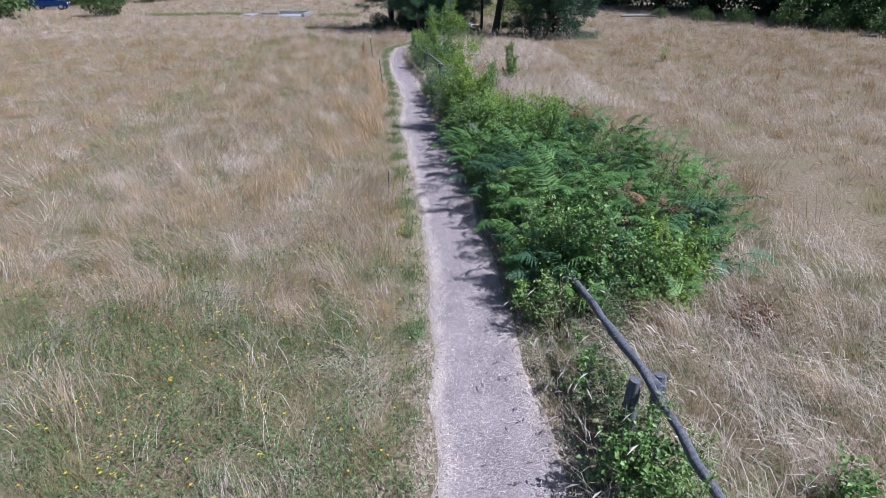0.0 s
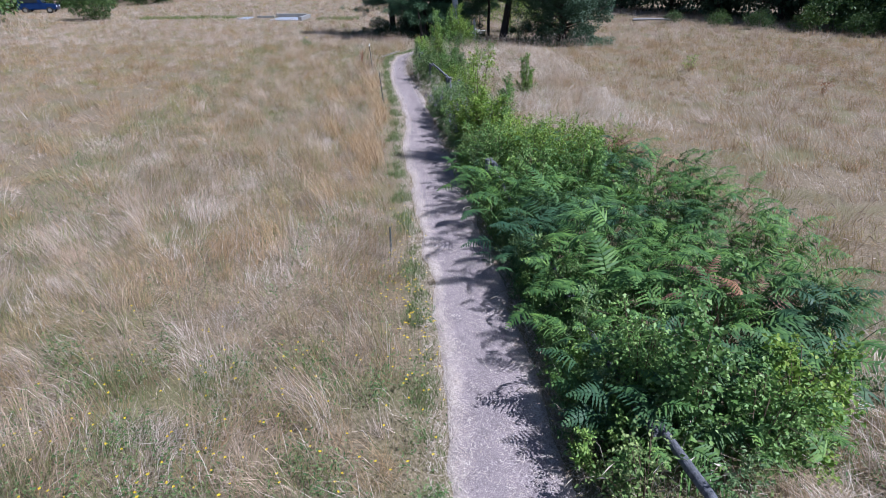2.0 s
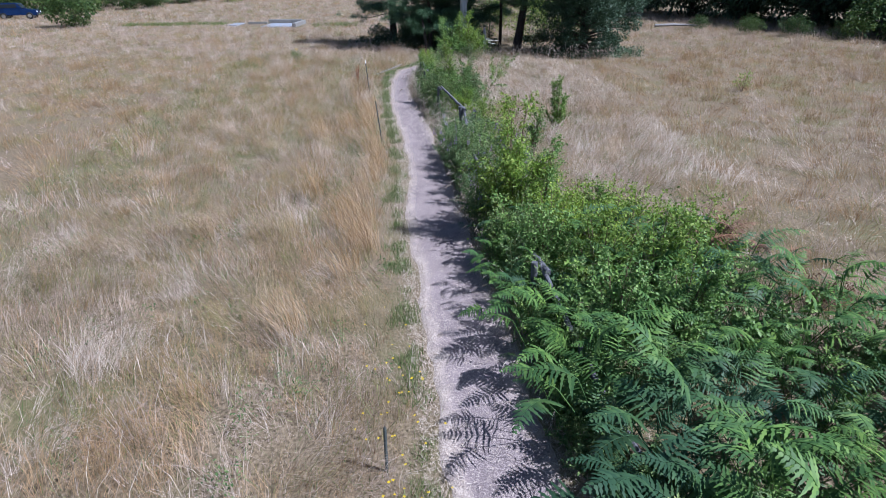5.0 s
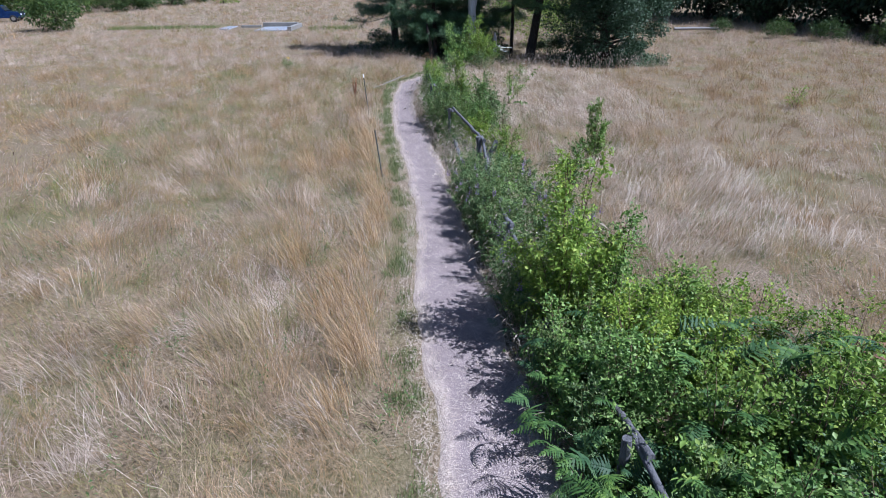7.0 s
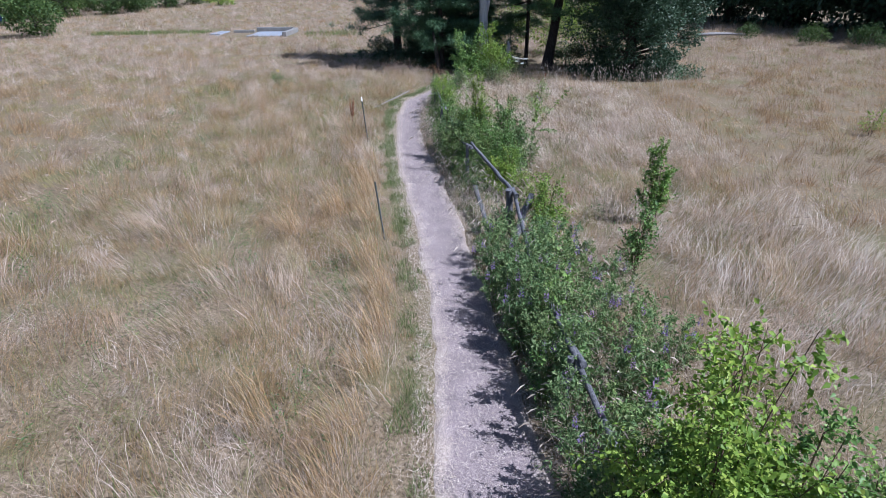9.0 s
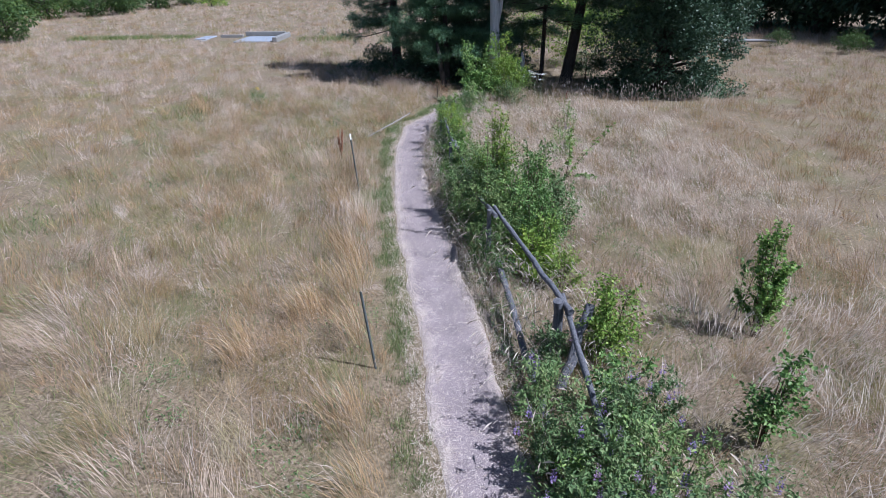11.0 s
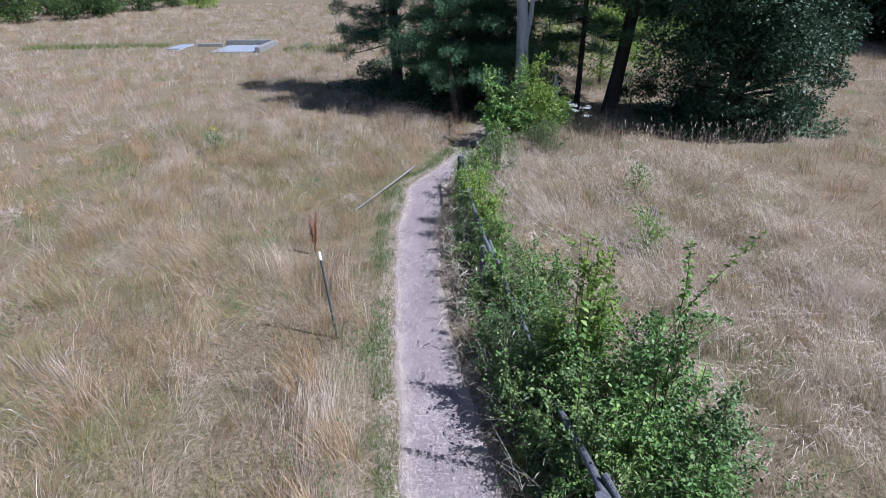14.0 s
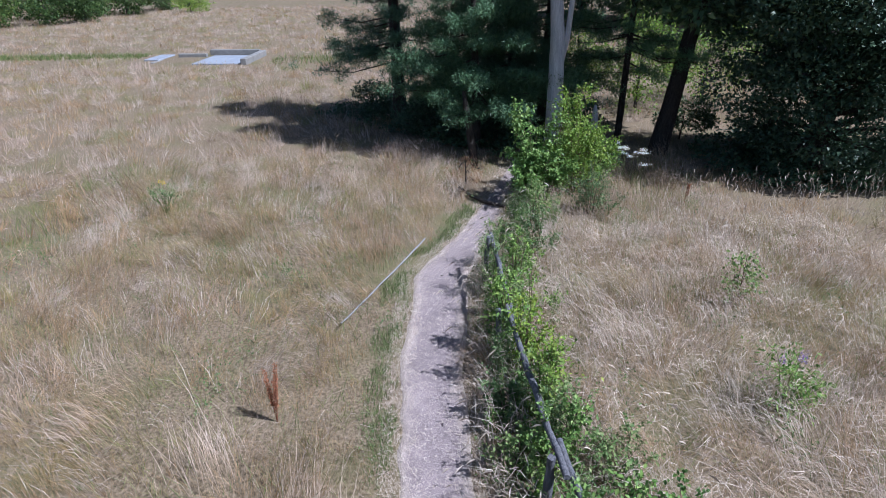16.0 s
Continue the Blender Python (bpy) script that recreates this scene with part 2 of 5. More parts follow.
def joined(pieces):
    """One pair of arrays from several."""
    vs, fs, n = [], [], 0
    for v, f in pieces:
        vs.append(np.asarray(v, float))
        fs.append(np.asarray(f, int) + n)
        n += len(v)
    return np.vstack(vs), np.vstack(fs)


def wave(x, y, size, seed, n=7):
    """A smooth field over the ground between about -1 and 1."""
    r = np.random.default_rng(seed)
    out = 0.0
    for _ in range(n):
        a, p, k = r.uniform(0, 2 * np.pi), r.uniform(0, 2 * np.pi), r.uniform(0.6, 1.7) * 2 * np.pi / size
        out = out + np.sin((x * np.cos(a) + y * np.sin(a)) * k + p)
    return out / n ** 0.5 / 1.3


def tube(points, radii, sides=6, rough=0.0, seed=0, caps=True):
    """A tapered limb or log along points, its outline made uneven by rough."""
    r = np.random.default_rng(seed)
    p = np.asarray(points, float)
    n = len(p)
    d = np.gradient(p, axis=0)
    d /= np.linalg.norm(d, axis=1)[:, None] + 1e-9
    ref = np.array([0, 0, 1.0]) if abs(d[0, 2]) < 0.8 else np.array([1.0, 0, 0])
    a = np.cross(d, ref)
    a /= np.linalg.norm(a, axis=1)[:, None]
    b = np.cross(d, a)
    ang = np.arange(sides) * 2 * np.pi / sides
    lobes = 1 + rough * r.normal(0, 0.5, sides)
    rad = np.asarray(radii)[:, None] * lobes[None] * (1 + rough * r.normal(0, 0.5, (n, sides)))
    v = p[:, None] + a[:, None] * (rad * np.cos(ang))[..., None] + b[:, None] * (rad * np.sin(ang))[..., None]
    v = v.reshape(-1, 3)
    f = []
    for i in range(n - 1):
        for j in range(sides):
            q, s = i * sides + j, i * sides + (j + 1) % sides
            f += [(q, s, s + sides), (q, s + sides, q + sides)]
    if caps:
        k0 = len(v)
        v = np.vstack([v, v[:sides], v[-sides:], p[:1], p[-1:]])
        c0, c1 = len(v) - 2, len(v) - 1
        for j in range(sides):
            f += [(c0, k0 + (j + 1) % sides, k0 + j), (c1, k0 + sides + j, k0 + sides + (j + 1) % sides)]
    return v, np.array(f)


def unit(a):
    return a / (np.linalg.norm(a, axis=-1, keepdims=True) + 1e-9)


def leaves(r, p, axis, size, width=0.45, up=0.6, droop=0.15):
    """Folded pointed leaves at p along axis: arrays of four corners each."""
    n = len(p)
    nor = unit(np.array([0, 0, 1.0]) * up + r.normal(0, 0.5, (n, 3)))
    axis = unit(axis)
    side = unit(np.cross(axis, nor))
    size = np.broadcast_to(size, n)[:, None] * r.uniform(0.65, 1.25, (n, 1))
    mid = p + axis * size * 0.48
    lift = nor * size * width * 0.18
    v = np.stack([p, mid + side * size * width * 0.5 + lift, p + axis * size - np.array([0, 0, 1.0]) * size * droop, mid - side * size * width * 0.5 + lift], 1)
    base = np.arange(n)[:, None] * 4
    f = np.stack([base + [0, 1, 2], base + [0, 2, 3]], 1).reshape(-1, 3)
    return v.reshape(-1, 3), f


def slivers(r, p, axis, size, width):
    """Needles and small far leaves: one triangle each."""
    n = len(p)
    axis = unit(axis)
    side = unit(np.cross(axis, unit(r.normal(0, 0.5, (n, 3)) + np.array([0, 0, 0.7]))))
    size = size * r.uniform(0.65, 1.25, (n, 1))
    v = np.stack([p - side * size * width * 0.5, p + side * size * width * 0.5, p + axis * size], 1)
    return v.reshape(-1, 3), np.arange(3 * n).reshape(-1, 3)


def blades(r, x, y, z, length, width, az, lean, parts=2):
    """Bent grass blades; parts 2: bent in the middle, 1: one long triangle."""
    n = len(x)
    p = np.stack([x, y, np.broadcast_to(z, n)], 1)
    d = np.stack([np.cos(az), np.sin(az), np.zeros(n)], 1)
    up = np.array([0, 0, 1.0])
    L, w = np.broadcast_to(length, n)[:, None], np.broadcast_to(width, n)[:, None]
    l1, l2 = lean[:, None] * 0.55, lean[:, None] * 1.35
    m = p + L * 0.5 * (up * np.cos(l1) + d * np.sin(l1))
    t = m + L * 0.5 * (up * np.cos(l2) + d * np.sin(l2))
    fa = r.uniform(0, np.pi, n)
    s = np.stack([np.cos(fa), np.sin(fa), np.zeros(n)], 1) * w * 0.5
    base = np.arange(n)[:, None]
    if parts == 1:
        return np.stack([p - s, p + s, t], 1).reshape(-1, 3), base * 3 + np.array([[0, 1, 2]]), t
    v = np.stack([p, m - s, m + s, t], 1).reshape(-1, 3)
    f = np.stack([base * 4 + [0, 2, 1], base * 4 + [1, 2, 3]], 1).reshape(-1, 3)
    return v, f, t


# ---- ground and trail ----
TRAIL = np.array([  # y, left edge, right edge
    (-12, -0.3, 1.2), (0, 0.15, 1.60), (4, 0.29, 1.58), (7, 0.45, 1.58), (9, 0.55, 1.66), (13.9, 0.47, 1.58), (16, 0.36, 1.52), (20, 0.22, 1.38), (22.8, 0.40, 1.30),
    (27, 0.22, 1.10), (29.5, 0.0, 0.98), (33, -0.14, 0.68), (34.5, -0.10, 0.66), (36.7, -0.05, 0.76), (39.5, 0.22, 1.16), (41.0, 1.06, 1.78), (42.5, 1.80, 2.32), (44.5, 2.65, 2.95), (47, 3.65, 4.0), (52, 5.1, 5.4), (60, 5.8, 6.1)])


def trail_edges(y):
    return np.interp(y, TRAIL[:, 0], TRAIL[:, 1]), np.interp(y, TRAIL[:, 0], TRAIL[:, 2])


def off_trail(x, y):
    """Metres outside the trail's edge (negative on it), and whether that is on its left."""
    l, r = trail_edges(y)
    return np.maximum(l - x, x - r), x < (l + r) / 2


gx = np.unique(np.concatenate([np.linspace(-700, -60, 17), np.linspace(-60, -12, 19), np.linspace(-12, 12, 41), np.linspace(12, 60, 19), np.linspace(60, 700, 17)]))
gy = np.unique(np.concatenate([np.linspace(-600, -20, 15), np.linspace(-20, 60, 100), np.linspace(60, 140, 21), np.linspace(140, 900, 17)]))
GX, GY = np.meshgrid(gx, gy, indexing="ij")
od, _ = off_trail(GX, GY)
near = np.clip(1 - np.abs(GX) / 60, 0, 1) * ((GY > -20) & (GY < 140))
GZ = near * (0.035 * wave(GX, GY, 3.0, 1) + 0.04 * wave(GX, GY, 9.0, 2)) * np.clip(od / 1.5, 0, 1) - 0.03 * np.clip(1 - od / 0.4, 0, 1)
ny = len(gy)
ii, jj = np.meshgrid(np.arange(len(gx) - 1), np.arange(ny - 1), indexing="ij")
q = (ii * ny + jj).ravel()
GF = np.vstack([np.stack([q, q + ny, q + ny + 1], 1), np.stack([q, q + ny + 1, q + 1], 1)])
ground = new("ground", mesh("ground", np.stack([GX.ravel(), GY.ravel(), GZ.ravel()], 1), GF, M_GROUND, True))
tagged(ground, "dry meadow soil with flattened straw thatch", "ground", kind="structure")

ty = np.arange(-12, 60, 0.18)
tl, tr_ = trail_edges(ty)
k = 21
u = np.linspace(0, 1, k)
wob_l, wob_r = 0.02 * wave(ty, ty * 0, 0.9, 3) + 0.05 * wave(ty, ty * 0, 2.7, 4), 0.02 * wave(ty, ty * 0, 0.8, 5) + 0.05 * wave(ty, ty * 0, 2.3, 6)
X = (tl - 0.05 + wob_l)[:, None] * (1 - u) + (tr_ + 0.05 + wob_r)[:, None] * u   # with the straw band at both sides
Y = np.broadcast_to(ty[:, None], X.shape)
Z = 0.012 + 0.008 * wave(X, Y, 0.5, 8) - 0.018 * np.sin(np.pi * u)[None] - 0.035 * (np.abs(u - 0.5) > 0.49)[None]
i2, j2 = np.meshgrid(np.arange(len(ty) - 1), np.arange(k - 1), indexing="ij")
q = (i2 * k + j2).ravel()
trail = new("path", mesh("path", np.stack([X.ravel(), Y.ravel(), Z.ravel()], 1), np.vstack([np.stack([q, q + 1, q + k + 1], 1), np.stack([q, q + k + 1, q + k], 1)]), M_TRAIL, True))
tagged(trail, "narrow trodden earth footpath strewn with crushed straw", "path", kind="structure")
straw = np.clip((np.abs(X - (X[:, :1] + X[:, -1:]) / 2) / ((X[:, -1:] - X[:, :1]) / 2) - 0.62) * 2.6 + 0.35 * wave(X, Y, 0.7, 9) + 0.2 * wave(X, Y, 0.3, 10), 0, 1) * 0.9
trail.data.attributes.new("straw", "FLOAT", "POINT").data.foreach_set("value", straw.ravel().astype(np.float32))

# ---- fence ----


def log_line(a, b, r0, r1, sag=0.03, seed=0, sides=9, n=9):
    rr = np.random.default_rng(seed)
    t = np.linspace(0, 1, n)
    a, b = np.array(a, float), np.array(b, float)
    p = a + (b - a) * t[:, None]
    p[:, 2] -= sag * np.sin(np.pi * t)
    p[1:-1] += rr.normal(0, min(0.012, r0 * 0.2), (n - 2, 3))
    return tube(p, (r0 + (r1 - r0) * t) * (1 + 0.08 * rr.normal(0, 1, n)), sides, 0.10, seed)


FENCE = [(2.5, 1.7), (2.53, 4.55), (2.46, 7.3), (2.4, 10.0), (2.3, 12.7), (2.17, 15.4), (2.05, 17.9), (1.85, 20.45), (2.05, 23.1), (2.20, 25.7), (1.70, 28.8), (1.70, 31.4), (1.50, 34.1), (1.47, 36.9), (1.60, 39.3)]
RAIL = [0.86, 0.88, 0.60, 0.50, 0.50, 0.86, 0.45, 0.92, 0.35, 0.95, 1.08, 0.50, 0.85, 0.80, 0.78]   # height of the upper rail at each post; it sags in places
fence = thing("log_rail_fence", "weathered grey log rail fence overgrown beside the footpath", "fence")
for k, (x, y) in enumerate(FENCE):
    for s, dx in (((1, -0.15), (2, 0.17)) if k == 1 else ((1, -0.11),)):
        h = RAIL[k] + 0.06 + 0.06 * math.sin(k * 2.3 + s)
        lx, ly = 0.05 * math.sin(k * 1.7 + s * 2), 0.05 * math.cos(k * 2.9 + s)
        part("post", mesh("post", *log_line((x + dx, y + 0.06 * (s - 1.5), -0.12), (x + dx + lx, y + ly + 0.06 * (s - 1.5), h), 0.075 if k in (1, 9) else 0.052, 0.065 if k in (1, 9) else 0.045, 0, 40 + k * 3 + s, 9, 7), M_LOG, True), fence)
    if k + 1 < len(FENCE):
        x2, y2 = FENCE[k + 1]
        side = 0.02 if k % 2 else -0.03
        zt, zt2 = RAIL[k] + 0.04 * math.sin(k), RAIL[k + 1] + 0.04 * math.sin(k + 1.4)
        part("rail", mesh("rail", *log_line((x + side - (0.06 if k == 9 else 0), y - 0.25, zt), (x2 + side, y2 + 0.22, zt2), 0.052 if k < 3 else 0.042, 0.044 if k < 3 else 0.036, 0.02, 90 + k, 9, 11), M_LOG, True), fence)

part("brace", mesh("brace", *log_line((2.02, 25.15, -0.05), (2.52, 25.75, 0.88), 0.07, 0.065, 0, 151, 9, 7), M_LOG, True), fence)
part("rail", mesh("rail", *log_line((1.70, 28.2, 0.30), (1.62, 24.3, 0.16), 0.055, 0.06, 0.03, 152, 9, 11), M_LOG, True), fence)

# ---- stakes, poles and lying wood ----


def stake(x, y, h, lean=(0, 0), tip=True, label="dark steel fence stake standing in the dry grass"):
    t = thing("steel_stake", label, "stake", "steel stakes", (x, y, 0))
    w = 0.017
    prof = np.array([(-w, -0.004), (w, -0.004), (w, 0.004), (0.004, 0.004), (0.004, 0.03), (-0.004, 0.03), (-0.004, 0.004), (-w, 0.004)])
    z0, z1 = -0.2, h - (0.13 if tip else 0)

    def bar(za, zb):
        v = np.array([(px + lean[0] * z, py + lean[1] * z, z) for z in (za, zb) for px, py in prof])
        n = len(prof)
        f = []
        for j in range(n):
            a, b2 = j, (j + 1) % n
            f += [(a, b2, b2 + n), (a, b2 + n, a + n)]
        for o in (0, n):
            f += [(o, o + 1, o + 2), (o, o + 2, o + 7), (o + 3, o + 4, o + 5), (o + 3, o + 5, o + 6)]
        return v, f
    studs = [tube([(lean[0] * z, -0.004 + lean[1] * z, z), (lean[0] * z, -0.014 + lean[1] * z, z)], [0.007, 0.006], 6) for z in np.arange(0.1, z1, 0.06)]
    part("bar", mesh("bar", *joined([bar(z0, z1)] + studs), M_STAKE), t)
    if tip:
        part("tip", mesh("tip", *bar(z1, h), M_TIP), t, "white painted tip")
    return t


stake(-1.03, 32.85, 1.50, (-0.08, -0.02))
stake(-0.44, 25.75, 1.24, (-0.10, 0.0), False)
stake(-0.19, 12.4, 0.62, (0.01, 0.0), False, "short dark steel stake among weeds beside the path")

pole = thing("fallen_pole", "long thin grey wooden pole lying in grass beside the path", "pole", at=(0, 0, 0))
part("pole", mesh("pole", *log_line((-1.05, 37.85, 0.10), (0.45, 40.75, 0.20), 0.015, 0.021, 0.02, 301, 8, 13), M_POLE, True), pole)
# dark curved tube across the path, tapering to its far end
br = thing("fallen_branch", "dark curved tapered strip lying across the path", "branch", at=(0, 0, 0))
bp = np.array([(2.75, 42.35, 0.10), (2.4, 42.75, 0.07), (2.05, 43.05, 0.06), (1.75, 43.45, 0.08), (1.5, 43.95, 0.16)])
part("branch", mesh("branch", *tube(bp, [0.05, 0.048, 0.045, 0.04, 0.03], 8, 0.08, 302), M_BARK, True), br)

# ---- shrubs, herbs and ferns ----


def stems_and_leaves(r, h, rad, n_stems, n_shoots, per, leaf, width, spread=1.0, low=0.15, shoot_len=0.34, up=0.6, thick=0.010, upright=0.0):
    """Curved stems from one foot, side shoots on them and leaves along each shoot."""
    stem_parts, lp, la = [], [], []
    for _ in range(n_stems):
        th, q = r.uniform(0, 2 * np.pi), r.uniform(0.0, 1.0) ** 0.6
        hh = h * r.uniform(0.55, 1.05) * (1 - 0.42 * q ** 2)
        if _ >= n_stems - 5 and n_stems > 8:
            q, hh = q * 0.6, h * r.uniform(1.0, 1.2)
        end = np.array([np.cos(th) * rad * q * spread, np.sin(th) * rad * q * spread, hh])
        foot = np.array([np.cos(th), np.sin(th), 0]) * rad * 0.16 * r.uniform(0, 1) - np.array([0, 0, 0.05])
        t = np.linspace(0, 1, 5)[:, None]
        mid = foot + (end - foot) * np.array([0.25 + upright * 0.1, 0.25 + upright * 0.1, 0.62])
        c = (1 - t) ** 2 * foot + 2 * t * (1 - t) * mid + t ** 2 * end
        stem_parts.append(tube(c, thick * np.linspace(1.2, 0.35, 5), 3, 0, 0, False))
        tt = np.concatenate([r.uniform(low, 1.0, n_shoots - 2), [0.93, 0.98]])[:, None]
        o = (1 - tt) ** 2 * foot + 2 * tt * (1 - tt) * mid + tt ** 2 * end
        out = unit(o * np.array([1, 1, 0]) + 1e-3)
        d = unit(out * r.uniform(0.2, 1.0, (n_shoots, 1)) + r.normal(0, 0.55, (n_shoots, 3)) + np.array([0, 0, 0.45 + upright]))
        ln = shoot_len * np.where(r.uniform(0, 1, (n_shoots, 1)) < 0.12, 1.7, 1.0) * r.uniform(0.5, 1.2, (n_shoots, 1)) * (1.25 - 0.5 * tt)
        s = np.linspace(0.12, 1.0, per)[None, :, None]
        pts = o[:, None] + d[:, None] * ln[:, None] * s + np.array([0, 0, -0.10]) * (ln[:, None] * s ** 2)
        ax = d[:, None] * 0.45 + r.normal(0, 0.65, (n_shoots, per, 3)) + np.array([0, 0, 0.05])
        lp.append(pts.reshape(-1, 3))
        la.append(ax.reshape(-1, 3))
        for i in range(0, n_shoots, 5):
            stem_parts.append(tube([o[i], o[i] + d[i] * ln[i]], [thick * 0.4, thick * 0.2], 3, 0, 0, False))
    p, a = np.vstack(lp), np.vstack(la)
    keep = p[:, 2] > 0.03
    return joined(stem_parts), leaves(r, p[keep], a[keep], leaf, width, 0.9)


def shrub(name, label, category, x, y, h, rad, material, seed, n_stems=14, n_shoots=16, per=9, leaf=0.055, width=0.6, group="", stem=None, **kw):
    if name in ("dense_shrub", "rose_shrub", "bramble"):
        n_stems, n_shoots, rad, leaf = int(n_stems * 1.5), int(n_shoots * 1.75), rad * 1.1, leaf * 1.0
    r = np.random.default_rng(seed)
    t = thing(name, label, category, group, (x, y, 0))
    sv, lv = stems_and_leaves(r, h, rad, n_stems, n_shoots, per, leaf, width, **kw)
    part("stem", mesh("stem", *sv, stem or M_TWIG), t)
    part("foliage", mesh("foliage", *lv, material), t)
    return t


def spikes(t, r, tops, length, material, name="flower_spike"):
    """Flower spikes: small petals packed round an upright axis."""
    for p in tops:
        n = 44
        s = r.uniform(0, 1, n)
        th = r.uniform(0, 2 * np.pi, n)
        q = np.stack([np.cos(th), np.sin(th), np.zeros(n)], 1)
        pos = np.array(p) + q * 0.012 + np.array([0, 0, 1.0]) * (s * length)[:, None]
        part(name, mesh(name, *leaves(r, pos, q + np.array([0, 0, 0.5]), 0.030 * (1.25 - s), 0.7, 0.3), material), t)


def fern_frond(r, stipe, blade):
    """A bracken frond: a stipe, an arched midrib, and side leaflets cut into lobes."""
    lean = r.uniform(0.15, 0.4)
    top = np.array([math.sin(lean) * stipe, 0, math.cos(lean) * stipe])
    n = 14
    u = np.linspace(0, 1, n)
    pitch = 0.95 - 1.35 * u * r.uniform(0.8, 1.1)
    step = blade / (n - 1)
    rib = np.vstack([top, top + np.cumsum(np.stack([np.cos(pitch[1:]) * step, 0 * u[1:], np.sin(pitch[1:]) * step], 1), 0)])
    pieces = [tube(np.vstack([[[0, 0, -0.04]], top[None] * 0.5, rib]), np.concatenate([[0.008, 0.007], np.linspace(0.006, 0.0015, n)]), 3, 0, 0, False)]
    V, F, c = [], [], 0
    for i in range(1, n - 1):
        frac = u[i]
        reach = blade * 0.46 * (1 - frac) ** 0.9 * min(1, 0.60 + frac * 5)
        tang = unit(rib[i + 1] - rib[i - 1])
        for sgn in (-1, 1):
            side = np.array([0, sgn, 0.0])
            ax = unit(side + tang * (0.35 + 0.5 * frac) + np.array([0, 0, -0.10]) + r.normal(0, 0.14, 3))
            cross = unit(np.cross(ax, np.array([0, 0, 1.0])))
            nl = max(4, int(7 * (1 - frac) + 3))
            for j in range(nl + 1):
                v = j / nl
                b0 = rib[i] + ax * reach * v + np.array([0, 0, -0.25 * reach * v * v])
                ll = step * (0.44 if j % 2 else 0.22) * (1 - v) ** 0.6 + 0.001
                V += [b0 - cross * ll + ax * ll * 0.5, b0 + cross * ll + ax * ll * 0.5]
                if j:
                    F += [(c - 2, c - 1, c + 1), (c - 2, c + 1, c)]
                c += 2
    pieces.append((np.array(V), np.array(F)))
    return joined(pieces)


fr = np.random.default_rng(21)
FRONDS = [mesh("frond", *fern_frond(fr, fr.uniform(0.75, 1.05), fr.uniform(0.46, 0.70)), M_FERN) for _ in range(7)]


def bracken_edge(y):
    """The far side of the bracken stand."""
    return np.interp(y, [6.6, 7.5, 9.0, 10.5, 12.5, 14.0, 15.2, 16.5, 17.3], [3.6, 4.8, 6.2, 6.8, 6.9, 6.7, 6.2, 5.4, 4.6])


def in_bracken(x, y):
    """Inside the outline of the bracken stand, as seen from above."""
    left = np.interp(y, [6.6, 8, 11, 14, 17], [2.4, 1.9, 1.75, 1.85, 2.0])
    right = bracken_edge(y)
    return (y > 6.9) & (y < 17.2) & (x > left) & (x < right)


cand = [(1.85, 17.2), (1.95, 16.5), (2.1, 15.3), (1.8, 18.0), (2.0, 14.6)] + [(x, y) for y in np.arange(6.9, 17.2, 0.38) for x in np.arange(1.65, 7.1, 0.38)]
for x, y in cand:
    x, y = x + fr.normal(0, 0.13), y + fr.normal(0, 0.13)
    if not (in_bracken(x, y) or x < 2.2 and y > 14.5) or (y > 14.2 and 2.2 < x < 5.2 and fr.uniform() < 0.4):
        continue
    inside = min(x - np.interp(y, [6.6, 8, 11, 14, 17], [2.3, 1.7, 1.6, 1.7, 1.9]), bracken_edge(y) + 0.3 - x, y - 6.4)
    size = ((0.88 if x < 3.2 else 0.74) + 0.22 * min(1, max(0, inside / 0.9))) * (1.0 + 0.17 * math.sin(x * 1.3 + y * 0.9)) * 0.93
    f = thing("bracken_fern", "green bracken fern with arching divided fronds beside the path", "fern", "bracken stand", (x, y, 0))
    face = 180 + 30 * math.sin(x * 2 + y)
    for s in range(5):
        ob = part("frond", FRONDS[int(fr.integers(7))], f)
        sc = size * (fr.uniform(0.85, 1.12) if s < 3 else fr.uniform(0.5, 0.75))
        ob.matrix_basis = Matrix.LocRotScale((fr.normal(0, 0.05), fr.normal(0, 0.05), 0), Euler((fr.normal(0, 0.28), fr.normal(0, 0.28), radians(face + s * 80 + fr.normal(0, 34)))), (sc, sc, sc))

DEAD = [mesh("frond", *fern_frond(fr, fr.uniform(0.8, 1.0), fr.uniform(0.4, 0.55)), M_BROWN) for _ in range(2)]
for x, y in [(4.3, 9.1), (4.5, 9.3), (4.2, 9.35), (5.0, 15.9), (5.3, 15.7), (5.2, 16.1), (5.6, 15.9)]:
    f = thing("withered_fern", "withered rust-brown bracken standing among green fronds", "fern", "", (x, y, 0))
    for s in range(4):
        ob = part("frond", DEAD[s % 2], f)
        ob.matrix_basis = Matrix.LocRotScale((0, 0, 0), Euler((fr.normal(0, 0.2), fr.normal(0, 0.2), radians(90 * s + fr.normal(0, 25)))), (0.95, 0.95, 1.0))

